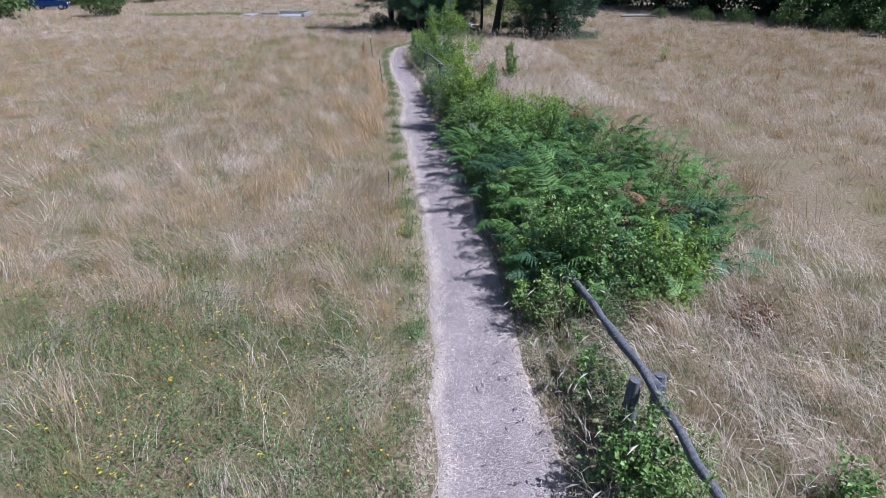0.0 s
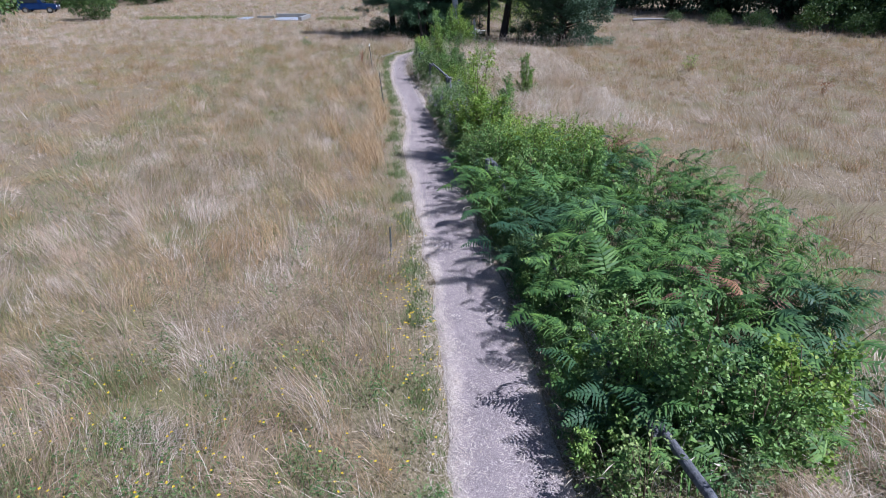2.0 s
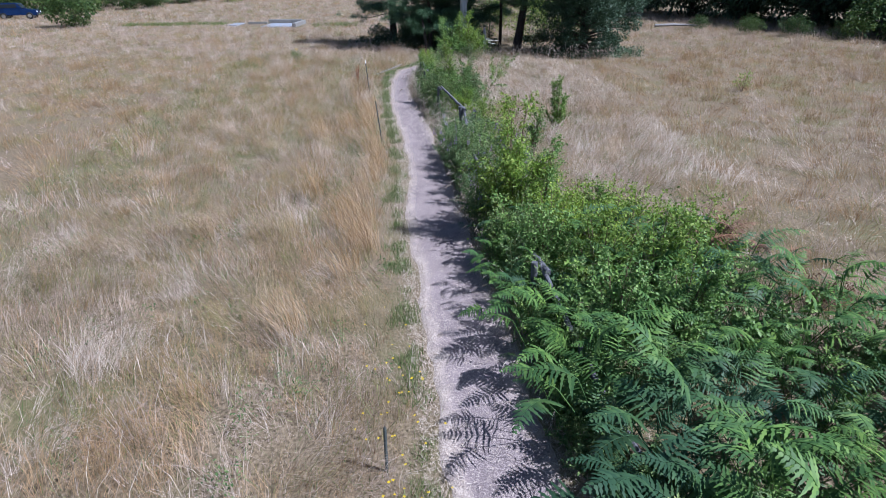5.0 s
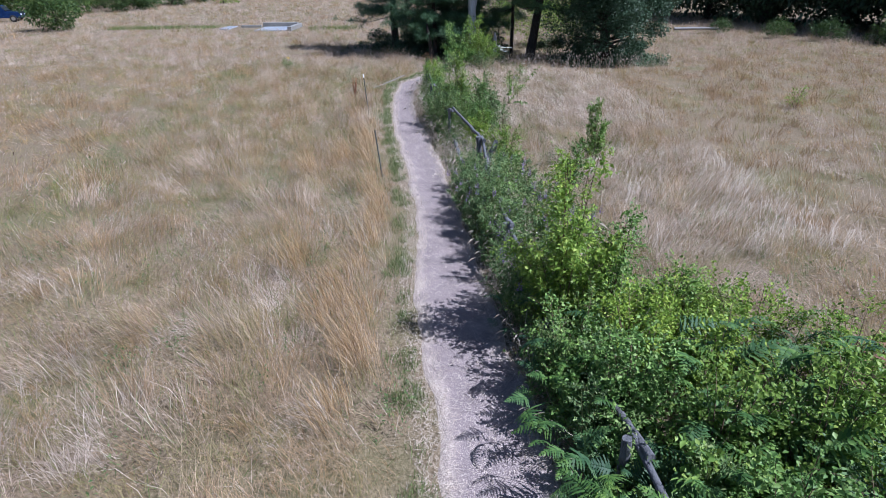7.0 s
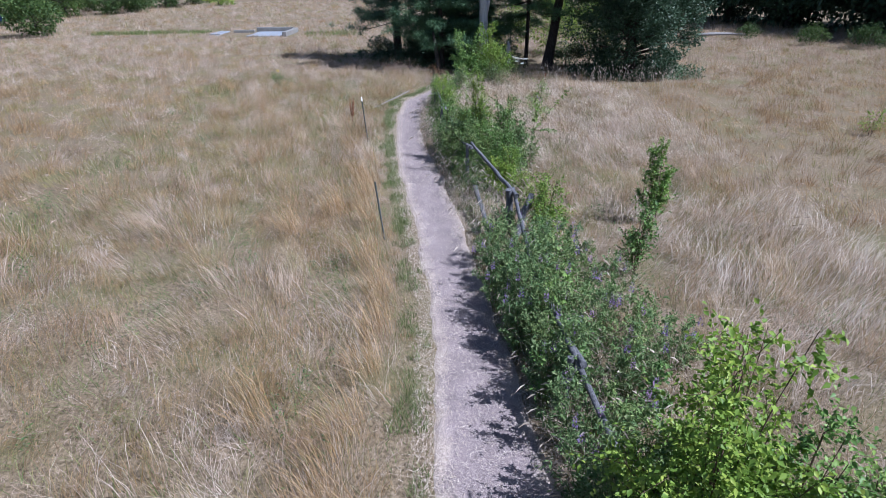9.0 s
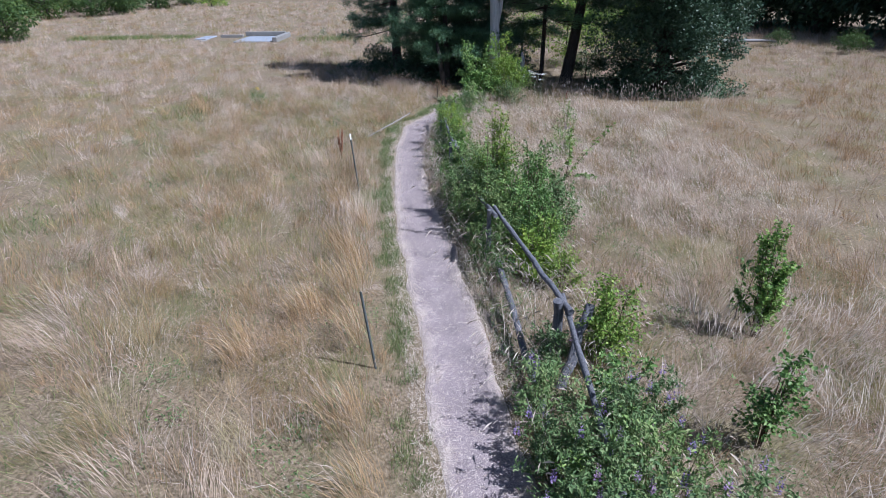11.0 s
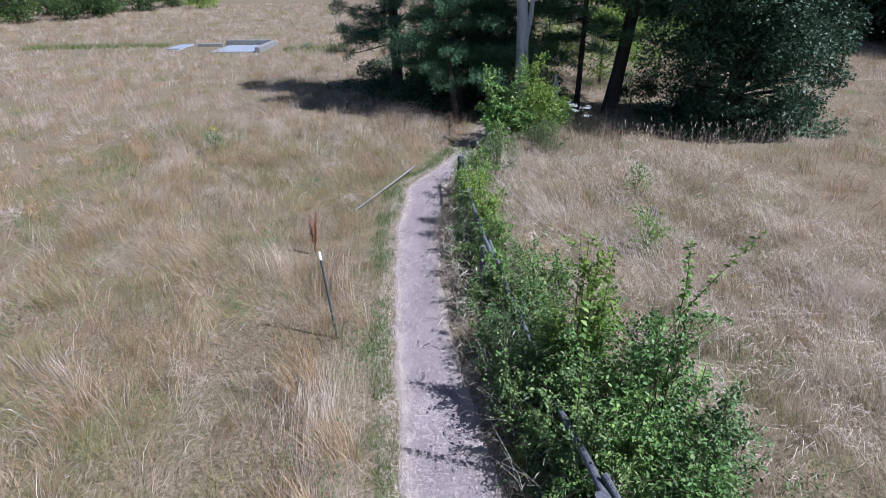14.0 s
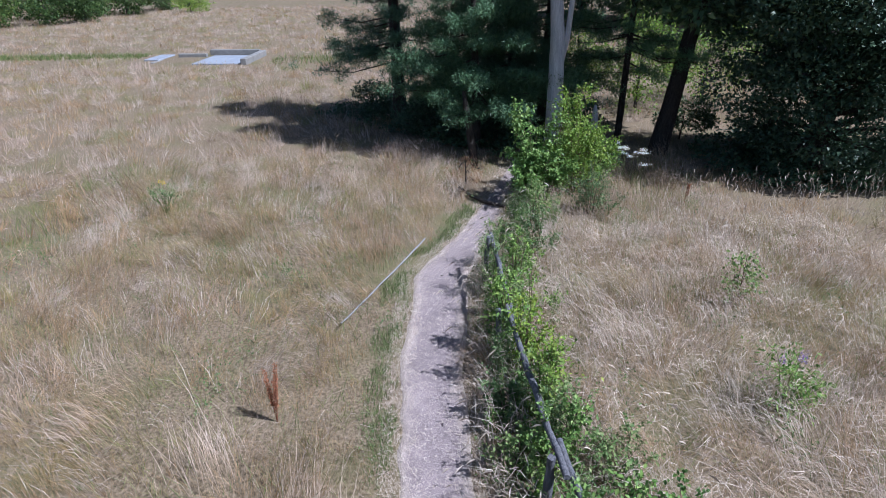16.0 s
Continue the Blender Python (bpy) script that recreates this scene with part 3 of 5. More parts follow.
# leafy shrubs and saplings along the fence
SH = "small-leaved green shrub growing through the log fence"
shrub("rose_shrub", "dense green wild rose shrub among the bracken", "shrub", 2.95, 7.35, 1.55, 0.55, M_ROSE, 1, 9, 15, 9, 0.07, 0.75)
shrub("rose_shrub", "bright green wild rose shrub beside the bracken", "shrub", 4.1, 7.3, 1.2, 0.55, M_LIME, 2, 9, 13, 9, 0.065, 0.7)
shrub("bramble", "green bramble with pink flowers at the fence foot", "bramble", 2.1, 3.75, 0.72, 0.42, M_ROSE, 3, 8, 10, 8, 0.055, 0.7)
shrub("bramble", "green bramble growing under the fence rail", "bramble", 2.35, 5.0, 0.5, 0.3, M_SAGE, 4, 5, 7, 7, 0.05, 0.6)
shrub("bramble", "leafy bramble shoots over dry grass", "bramble", 4.05, 3.6, 0.55, 0.35, M_ROSE, 5, 5, 8, 7, 0.06, 0.7)
shrub("rose_shrub", "low wild rose shrub at the foot of the bracken", "shrub", 2.2, 6.6, 0.75, 0.38, M_SAGE, 6, 6, 9, 8, 0.05, 0.6)
shrub("dense_shrub", SH, "shrub", 2.45, 16.2, 1.3, 0.6, M_ROSE, 10, 16, 18, 10, 0.055, 0.6)
shrub("dense_shrub", "yellow-green shrub with small leaves behind the fence", "shrub", 3.3, 17.5, 1.1, 0.75, M_LIME, 11, 16, 18, 10, 0.05, 0.6)
shrub("dense_shrub", "yellow-green shrub with small leaves behind the fence", "shrub", 4.4, 17.4, 1.1, 0.9, M_LIME, 12, 16, 16, 9, 0.05, 0.6)
shrub("dense_shrub", "low yellow-green shrub at the meadow edge", "shrub", 5.3, 16.6, 1.05, 0.75, M_LIME, 13, 14, 14, 9, 0.05, 0.6)
shrub("dense_shrub", SH, "shrub", 1.95, 17.1, 1.05, 0.5, M_ROSE, 14, 13, 15, 9, 0.055, 0.6)
shrub("dense_shrub", SH, "shrub", 2.95, 18.9, 1.0, 0.5, M_LIME, 15, 18, 20, 10, 0.05, 0.6)
shrub("dense_shrub", "tall leafy shrub shading the path", "shrub", 2.2, 18.1, 2.45, 0.66, M_LIME, 16, 19, 26, 10, 0.058, 0.6)
shrub("dense_shrub", SH, "shrub", 2.75, 18.0, 1.75, 0.42, M_ROSE, 17, 11, 14, 9, 0.055, 0.6)
shrub("dense_shrub", "low green shrub in straw", "shrub", 4.6, 18.5, 0.5, 0.45, M_ROSE, 18, 8, 12, 9, 0.05, 0.6)
shrub("sapling", "slender upright green sapling in dry grass", "sapling", 5.2, 26.0, 1.5, 0.34, M_ROSE, 19, 12, 26, 9, 0.06, 0.65, upright=0.9, shoot_len=0.22, low=0.2)
shrub("sapling", "thin sapling with sparse dark leaves in dry grass", "sapling", 5.2, 26.5, 1.75, 0.18, M_ROSE, 22, 2, 12, 6, 0.07, 0.6, upright=1.0, shoot_len=0.2, low=0.4)
shrub("sapling", "small bright green sapling in dry grass", "sapling", 4.0, 23.9, 1.1, 0.30, M_ROSE, 20, 10, 18, 8, 0.055, 0.65, upright=0.5)
for i, (x, y, h) in enumerate([(1.75, 21.6, 1.05), (1.6, 22.5, 1.0), (1.9, 23.3, 0.95), (2.4, 23.9, 0.9), (2.35, 21.3, 1.0), (1.45, 23.7, 0.7), (1.65, 24.7, 0.65), (2.0, 25.5, 0.6), (1.75, 19.9, 0.9), (1.7, 18.6, 0.8), (2.1, 22.2, 1.0), (2.7, 23.2, 0.85), (2.0, 20.9, 1.0), (3.1, 22.7, 0.8), (2.9, 24.3, 0.7), (1.5, 21.8, 0.8), (1.35, 22.9, 0.7), (1.6, 20.6, 0.8), (2.5, 20.4, 0.9), (3.0, 20.9, 0.85), (2.6, 21.7, 0.9), (3.2, 21.7, 0.8), (2.6, 22.6, 0.8), (2.2, 19.7, 0.8), (1.65, 19.2, 0.8), (3.5, 21.2, 0.7)]):
    t = shrub("loosestrife", "grey-green herb clump with small purple flower spikes", "herb", x, y, h, 0.42, M_SAGE, 60 + i, 17, 10, 8, 0.065, 0.30, "purple herbs", M_STALK, upright=0.9, shoot_len=0.16, thick=0.006)
    r = np.random.default_rng(160 + i)
    spikes(t, r, [(r.normal(0, 0.2), r.normal(0, 0.2), h * r.uniform(0.85, 1.0)) for _ in range(3)], 0.20, M_PURPLE)
shrub("dense_shrub", "leafy shrub with small yellowing leaves at the fence", "shrub", 2.55, 28.4, 0.95, 0.3, M_LIME, 25, 7, 14, 8, 0.05, 0.6)
shrub("dense_shrub", "small yellow-green shrub beside the fence rail", "shrub", 2.75, 27.7, 0.5, 0.35, M_LIME, 26, 8, 11, 8, 0.045, 0.6)
shrub("dense_shrub", "green shrub spilling over the fence towards the path", "shrub", 1.75, 30.2, 1.0, 0.55, M_SAGE, 27, 14, 17, 9, 0.055, 0.6)
shrub("dense_shrub", "green shrub spilling over the fence", "shrub", 2.7, 30.1, 1.6, 0.42, M_ROSE, 28, 12, 16, 9, 0.055, 0.6)
shrub("dense_shrub", "leafy shrub with upright yellow-green shoots", "shrub", 2.05, 30.95, 2.05, 0.40, M_LIME, 29, 14, 22, 9, 0.05, 0.6, upright=0.3)
shrub("dense_shrub", "low grey-green shrub beside the path", "shrub", 1.5, 32.1, 0.7, 0.45, M_SAGE, 30, 11, 13, 8, 0.05, 0.5)
arch = thing("sapling", "arching leafy sapling leaning over dry grass", "sapling", at=(3.75, 32.3, 0))
ar = np.random.default_rng(31)
for path_ in ([(0, 0, -0.05), (0.35, 0.05, 0.5), (0.8, 0.12, 1.05), (1.4, 0.25, 1.65)], [(0.3, 0.05, 0.42), (0.36, 0.12, 0.9), (0.34, 0.2, 1.55)], [(0.3, 0.04, 0.44), (0.62, -0.08, 0.5), (0.95, -0.2, 0.48)], [(0.15, 0.02, 0.2), (-0.05, -0.15, 0.42), (-0.2, -0.2, 0.62)]):
    q = np.array(path_, float)
    s = np.linspace(0, 1, 24)
    c_ = np.stack([np.interp(s, np.linspace(0, 1, len(q)), q[:, m]) for m in range(3)], 1)
    part("stem", mesh("stem", *tube(c_, np.linspace(0.011, 0.003, 24), 5, 0, 0, False), M_TWIG), arch)
    o = np.repeat(c_[7:], 5, axis=0)
    part("foliage", mesh("foliage", *leaves(ar, o, ar.normal(0, 1, o.shape) * np.array([1, 1, 0.5]) + np.array([0.3, 0, 0.2]), 0.10, 0.5, 0.9), M_ROSE), arch)
def long_shoot(x, y, tip, seed, material, leaf=0.085):
    """One straight leafy shoot from the ground, its leaves in two alternating rows."""
    r = np.random.default_rng(seed)
    t = thing("leafy_shoot", "long straight leafy shoot rising over the fence shrubs", "sapling", "", (x, y, 0))
    u = np.linspace(0, 1, 34)[:, None]
    c = np.array([0, 0, -0.05]) * (1 - u) + (np.array(tip) + np.array([0, 0, 0.05]) * u) * u
    part("stem", mesh("stem", *tube(c, np.linspace(0.010, 0.003, 34), 5, 0, 0, False), M_TWIG), t)
    o = np.repeat(c[11:], 2, axis=0)
    way = np.tile([1.0, -1.0], len(o) // 2)[:, None]
    turn = r.normal(0, 0.25, (len(o), 1)) + np.pi * 0.62
    ax = np.hstack([np.cos(turn) * way, np.sin(turn) * way, np.full_like(way, 0.45)])
    part("foliage", mesh("foliage", *leaves(r, o, ax, leaf, 0.55, 0.9), material), t)


long_shoot(1.95, 30.75, (0.05, 0.10, 2.45), 61, M_LIME)
long_shoot(2.1, 30.65, (0.12, 0.05, 2.35), 62, M_LIME)
long_shoot(1.72, 29.85, (-0.05, -0.12, 2.30), 63, M_ROSE)
long_shoot(2.6, 29.4, (0.10, 0.05, 1.80), 64, M_ROSE)
shrub("sapling", "narrow green sapling in dry grass", "sapling", 3.45, 30.0, 1.0, 0.25, M_SAGE, 32, 6, 12, 8, 0.05, 0.55, upright=0.6, shoot_len=0.2)
shrub("sapling", "small yellow-green sapling growing at the fence", "sapling", 1.85, 36.0, 1.15, 0.28, M_LIME, 33, 6, 15, 8, 0.055, 0.65, upright=0.5)
shrub("sapling", "dark green sapling growing at the fence", "sapling", 2.0, 37.6, 1.25, 0.33, M_ROSE, 34, 6, 14, 8, 0.055, 0.6, upright=0.4)
shrub("sapling", "narrow green sapling behind the fence", "sapling", 2.25, 33.6, 0.9, 0.4, M_ROSE, 35, 7, 12, 8, 0.06, 0.65)
shrub("dense_shrub", "low leafy shrub at the fence foot", "shrub", 2.3, 34.4, 0.65, 0.5, M_SAGE, 36, 8, 10, 8, 0.05, 0.6)
shrub("dense_shrub", "tall leafy shrub at the bend of the path", "shrub", 3.25, 43.2, 1.95, 0.85, M_ROSE, 37, 15, 17, 10, 0.085, 0.75)
shrub("dense_shrub", "tall leafy shrub below the dead tree", "shrub", 4.5, 43.7, 2.25, 0.85, M_LIME, 38, 15, 18, 10, 0.07, 0.7)
shrub("dense_shrub", "grey-green shrub in tall grass", "shrub", 4.4, 42.2, 0.95, 0.6, M_SAGE, 39, 11, 12, 8, 0.055, 0.45)
shrub("sapling", "small green sapling in the meadow", "sapling", 5.6, 38.0, 0.95, 0.35, M_ROSE, 41, 6, 12, 8, 0.06, 0.6)
shrub("sapling", "small green sapling in the meadow", "sapling", 15.2, 32.4, 0.9, 0.3, M_LIME, 42, 5, 10, 8, 0.06, 0.6)
shrub("sapling", "withered brown sapling in the meadow", "sapling", 17.7, 25.8, 0.85, 0.22, M_RUST, 43, 4, 9, 8, 0.05, 0.5)
t = shrub("lupine", "green lupine clump with purple flower spikes", "lupine", 4.8, 35.4, 0.75, 0.38, M_ROSE, 44, 11, 10, 8, 0.07, 0.35, "", M_STALK)
spikes(t, np.random.default_rng(5), [(-0.1, 0.1, 0.72), (0.05, 0.0, 0.8), (0.2, 0.1, 0.7)], 0.22, M_PURPLE)
t = shrub("ragwort", "green ragwort with a yellow flower head", "wildflower", -5.6, 43.1, 0.75, 0.25, M_SAGE, 45, 7, 11, 8, 0.06, 0.35, "", M_STALK, upright=0.7)
spikes(t, np.random.default_rng(6), [(0.02, 0.0, 0.78), (0.08, 0.05, 0.74)], 0.12, M_YELLOW, "flower_head")
dock = thing("dock_plant", "dry rust-brown dock stalks standing in the grass", "dock", at=(-1.69, 35.75, 0))
dr = np.random.default_rng(46)
for _ in range(8):
    a, hh = dr.uniform(0, 6.28), dr.uniform(0.65, 1.0)
    top = np.array([math.cos(a) * 0.08, math.sin(a) * 0.08, hh])
    part("stalk", mesh("stalk", *tube([(0, 0, -0.03), top * np.array([0.4, 0.4, 0.5]), top], [0.006, 0.005, 0.002], 4, 0, 0, False), M_RUST), dock)
    s = dr.uniform(0.35, 1.0, 150)
    q = dr.normal(0, 1, (150, 3)) * np.array([1, 1, 0.5])
    part("seed_head", mesh("seed_head", *leaves(dr, top * np.stack([s ** 1.3, s ** 1.3, s], 1) + unit(q) * 0.012, q + np.array([0, 0, 1.0]), 0.024, 0.5, 0.4), M_DOCK), dock)
shrub("dock_plant", "dry rust-brown dock stalk in shade", "dock", 6.9, 42.6, 0.95, 0.06, M_RUST, 47, 2, 22, 9, 0.03, 0.6, "", M_RUST, upright=1.2, shoot_len=0.08, low=0.4)
for i, (x, y) in enumerate([(5.1, 6.4), (6.6, 15.2)]):
    shrub("dead_bracken", "withered brown bracken in the grass", "fern", x, y, 0.42, 0.42, M_BROWN, 70 + i, 8, 11, 8, 0.06, 0.4)


for i, (x, y, h, rad, m) in enumerate([(2.9, 14.3, 1.4, 0.6, M_ROSE), (3.1, 15.5, 1.35, 0.7, M_LIME), (3.9, 15.3, 1.45, 0.75, M_LIME), (4.6, 15.6, 1.3, 0.7, M_LIME), (2.75, 17.0, 1.15, 0.6, M_LIME), (3.9, 18.3, 0.85, 0.45, M_ROSE), (3.8, 14.2, 1.4, 0.65, M_ROSE), (3.7, 16.7, 1.1, 0.6, M_LIME),
                                     (2.8, 25.6, 1.1, 0.35, M_LIME), (2.45, 28.9, 1.15, 0.38, M_ROSE), (2.85, 29.3, 1.3, 0.42, M_SAGE), (2.3, 28.2, 0.7, 0.3, M_LIME), (2.15, 29.6, 1.15, 0.45, M_ROSE), (1.45, 31.0, 0.85, 0.45, M_SAGE), (2.05, 30.8, 1.4, 0.5, M_ROSE), (2.9, 30.7, 1.2, 0.5, M_ROSE),
                                     (1.95, 32.7, 0.8, 0.4, M_SAGE), (3.85, 43.6, 2.0, 0.8, M_ROSE), (5.1, 44.3, 1.5, 0.6, M_ROSE), (3.45, 7.0, 1.1, 0.5, M_ROSE), (2.6, 7.9, 1.35, 0.5, M_ROSE)]):
    shrub("dense_shrub", "dense small-leaved green shrub in the fence-side thicket", "shrub", x, y, h, rad, m, 900 + i, 13, 16, 9, 0.058 if 13 < y < 16 else 0.052, 0.62)
for i, (x, y, h, rad, m, up) in enumerate([(1.55, 36.2, 1.15, 0.3, M_LIME, 0.6), (1.62, 35.3, 1.05, 0.3, M_LIME, 0.6), (1.42, 37.0, 1.1, 0.32, M_ROSE, 0.5), (1.9, 38.6, 1.0, 0.35, M_ROSE, 0.4), (1.62, 34.6, 0.85, 0.36, M_ROSE, 0.4), (1.5, 33.4, 0.9, 0.35, M_ROSE, 0.5), (2.5, 33.5, 0.75, 0.4, M_ROSE, 0.4), (2.6, 39.9, 0.9, 0.4, M_SAGE, 0.5), (2.9, 41.3, 0.95, 0.4, M_SAGE, 0.5), (1.35, 33.6, 0.5, 0.35, M_SAGE, 0.3), (1.2, 34.6, 0.5, 0.35, M_SAGE, 0.3), (1.25, 35.6, 0.45, 0.3, M_SAGE, 0.3)]):
    shrub("sapling", "leafy green sapling growing through the old fence", "sapling", x, y, h, rad, m, 950 + i, 9, 14, 9, 0.055, 0.62, upright=up, shoot_len=0.24)
HERBS = []
for i, (h, rad, m, lf, wd) in enumerate([(0.75, 0.34, M_SAGE, 0.06, 0.3), (0.6, 0.36, M_ROSE, 0.065, 0.5), (0.85, 0.30, M_SAGE, 0.05, 0.35), (0.5, 0.38, M_WEED, 0.07, 0.4)]):
    HERBS.append(shrub("weed_clump", "leafy green weed clump growing along the fence", "weeds", 2.35, 3.2 + 0.4 * i, h, rad, m, 800 + i, 10, 9, 7, lf * 0.95, wd * 1.15, "fence weeds", M_STALK, upright=0.7, shoot_len=0.2, thick=0.006))
hb = np.random.default_rng(55)
for y in np.arange(3.0, 45.5, 0.29):
    right = trail_edges(y)[1]
    span = 1.25 if 15 < y < 27 or y > 28.5 else 0.95
    if 24.7 < y < 28.3 and hb.uniform() < 0.75 or y < 7.2 and hb.uniform() < 0.35 or y > 33 and hb.uniform() < 0.7:
        continue
    x = right + 0.30 + hb.uniform(0, 1) * span
    s = hb.uniform(0.55, 1.1) * (0.6 + 0.4 * min(1, (x - right) / 0.8))
    copy_thing(HERBS[int(hb.integers(4))], pose(x, y + hb.normal(0, 0.1), 0, 0, 0, hb.uniform(0, 360)) @ Matrix.Scale(s, 4))

for y, dx, s in [(yy, dxx, ss) for yy in np.concatenate([np.arange(15.6, 19.3, 0.42), np.arange(20.7, 24.4, 0.36), np.arange(28.6, 33.2, 0.40), np.arange(33.9, 35.7, 0.34), np.arange(36.4, 42.0, 0.55)]) for dxx, ss in ((-0.34, 1.05 if yy < 28 else 0.75), (0.12, 1.2 if yy < 33.5 else 0.8)) if yy < 33 or dxx > 0]:
    fx_ = np.interp(y, [p[1] for p in FENCE], [p[0] for p in FENCE])
    right = trail_edges(y)[1]
    x = max(right + 0.32, fx_ + dx + hb.normal(0, 0.12)) if y < 37 else right + 0.75 + dx + hb.normal(0, 0.15)
    copy_thing(HERBS[(0, 2, 1, 2)[int(hb.integers(4))]], pose(x, y + hb.normal(0, 0.12), 0, 0, 0, hb.uniform(0, 360)) @ Matrix.Scale(s * hb.uniform(0.7, 1.1), 4))
for y in np.arange(29.0, 43.0, 0.7):
    copy_thing(HERBS[(3, 1, 3, 0)[int(hb.integers(4))]], pose(trail_edges(y)[1] + hb.uniform(0.22, 0.7), y, 0, 0, 0, hb.uniform(0, 360)) @ Matrix.Scale(hb.uniform(0.4, 0.6), 4))

for y in np.arange(33.2, 40.4, 0.6):
    fx_ = np.interp(y, [p[1] for p in FENCE], [p[0] for p in FENCE])
    copy_thing(HERBS[(0, 2, 0, 1)[int(hb.integers(4))]], pose(max(trail_edges(y)[1] + 0.45, fx_ - 0.02 + hb.normal(0, 0.12)), y, 0, 0, 0, hb.uniform(0, 360)) @ Matrix.Scale(hb.uniform(0.75, 1.15), 4))

# low leafy skirt along the foot of the bracken
for y in np.arange(7.2, 15.4, 0.27):
    for dx, big in ((0.22, 0.65), (0.5, 1.0)):
        copy_thing(HERBS[(1, 3, 1, 0)[int(hb.integers(4))]], pose(trail_edges(y)[1] + dx + hb.uniform(0, 0.2), y + hb.normal(0, 0.08), 0, 0, 0, hb.uniform(0, 360)) @ Matrix.Scale(big * hb.uniform(0.8, 1.2), 4))

for _ in range(30):
    x, y = hb.uniform(1.9, 6.2), hb.uniform(7.0, 16.5)
    if in_bracken(x, y):
        copy_thing(HERBS[(0, 1, 1, 3)[int(hb.integers(4))]], pose(x, y, 0, 0, 0, hb.uniform(0, 360)) @ Matrix.Scale(hb.uniform(0.9, 1.35) * (0.7 if x < 2.4 else 1.0), 4))


def white_umbels(x, y, n, seed):
    r = np.random.default_rng(seed)
    t = thing("white_yarrow", "white flat-topped wildflowers on tall stalks", "wildflower", "", (x, y, 0))
    st, fl = [], []
    for _ in range(n):
        a, d = r.uniform(0, 6.28), r.uniform(0.05, 0.5)
        foot, top = np.array([math.cos(a) * d * 0.5, math.sin(a) * d * 0.5, -0.03]), np.array([math.cos(a) * d, math.sin(a) * d, r.uniform(0.85, 1.15)])
        st.append(tube([foot, (foot + top) / 2 + r.normal(0, 0.02, 3), top], [0.005, 0.004, 0.003], 4, 0, 0, False))
        m = 40
        q = np.stack([r.normal(0, 0.045, m), r.normal(0, 0.045, m), r.normal(0, 0.006, m)], 1)
        part("flower_head", mesh("flower_head", *leaves(r, top + q, q + r.normal(0, 0.03, (m, 3)), 0.03, 0.9, 2.0), M_WHITE), t)
    part("stalk", mesh("stalk", *joined(st), M_STALK), t)


white_umbels(5.9, 44.2, 9, 1)
white_umbels(6.1, 43.2, 4, 2)

# ---- trees ----


def tree_crown(r, centres, radii, per, leaf, width=0.6, fine=False):
    lp, la, sz = [], [], []
    for c, rad in zip(centres, radii):
        high = fine and c[2] > 5.8
        n = int(per * rad ** 1.5 * (0.4 if high else 1.0))
        d = unit(r.normal(0, 1, (n, 3)))
        p = c + d * rad * (r.uniform(0.25, 1.0, (n, 1)) ** 0.5) * np.array([1, 1, 0.72])
        sz.append(np.full((n, 1), leaf * (1.9 if high else 1.0)))
        lp.append(p)
        la.append(d + r.normal(0, 0.6, (n, 3)) + np.array([0, 0, -0.15]))
    p, a = np.vstack(lp), np.vstack(la)
    k = p[:, 2] > 0.08
    if fine:
        return slivers(r, p[k], a[k], np.vstack(sz)[k], 0.8)
    return leaves(r, p[k], a[k], leaf, width, 0.7)


def broadleaf(name, label, x, y, h, rad, low, seed, material, leaf=0.16, clumps=46, per=130, trunk_r=0.2, group="", lean=(0, 0), fine=False, skirt=0.16, clump=0.30):
    r = np.random.default_rng(seed)
    t = thing(name, label, "bush" if "bush" in name else "tree", group, (x, y, 0))
    cs, rs = [], []
    for _ in range(clumps):
        d = unit(r.normal(0, 1, 3))
        q = r.uniform(0.5, 1.12)
        z = low + (h - low) * (0.5 + 0.5 * d[2] * q)
        pro = math.sin(math.pi * min(0.97, max(0.10, skirt + (0.96 - skirt) * (z - low) / (h - low)))) ** 0.6
        cs.append(np.array([d[0] * rad * q * pro + lean[0] * z, d[1] * rad * q * pro + lean[1] * z, z]))
        rs.append(r.uniform(0.5, 1.5) * rad * clump)
    top = np.array([lean[0] * h * 0.8, lean[1] * h * 0.8, h * 0.82])
    tr = [tube([(0, 0, -0.2), top * 0.15 + r.normal(0, 0.03, 3), top * 0.45, top * 0.75, top], trunk_r * np.array([1.25, 1.0, 0.75, 0.45, 0.12]), 9, 0.08, seed)]
    for c in cs[::2]:
        o = top * min(0.9, max(0.12, (c[2] - 0.25 * np.linalg.norm(c[:2])) / (h * 0.85)))
        tr.append(tube([o, o * 0.5 + c * 0.5 + np.array([0, 0, 0.12]), c], [trunk_r * 0.32, trunk_r * 0.2, 0.015], 5, 0, 0, False))
    part("trunk", mesh("trunk", *joined(tr), M_BARK, True), t)
    part("crown", mesh("crown", *tree_crown(r, cs, rs, per, leaf, 0.6, fine), material), t)
    return t


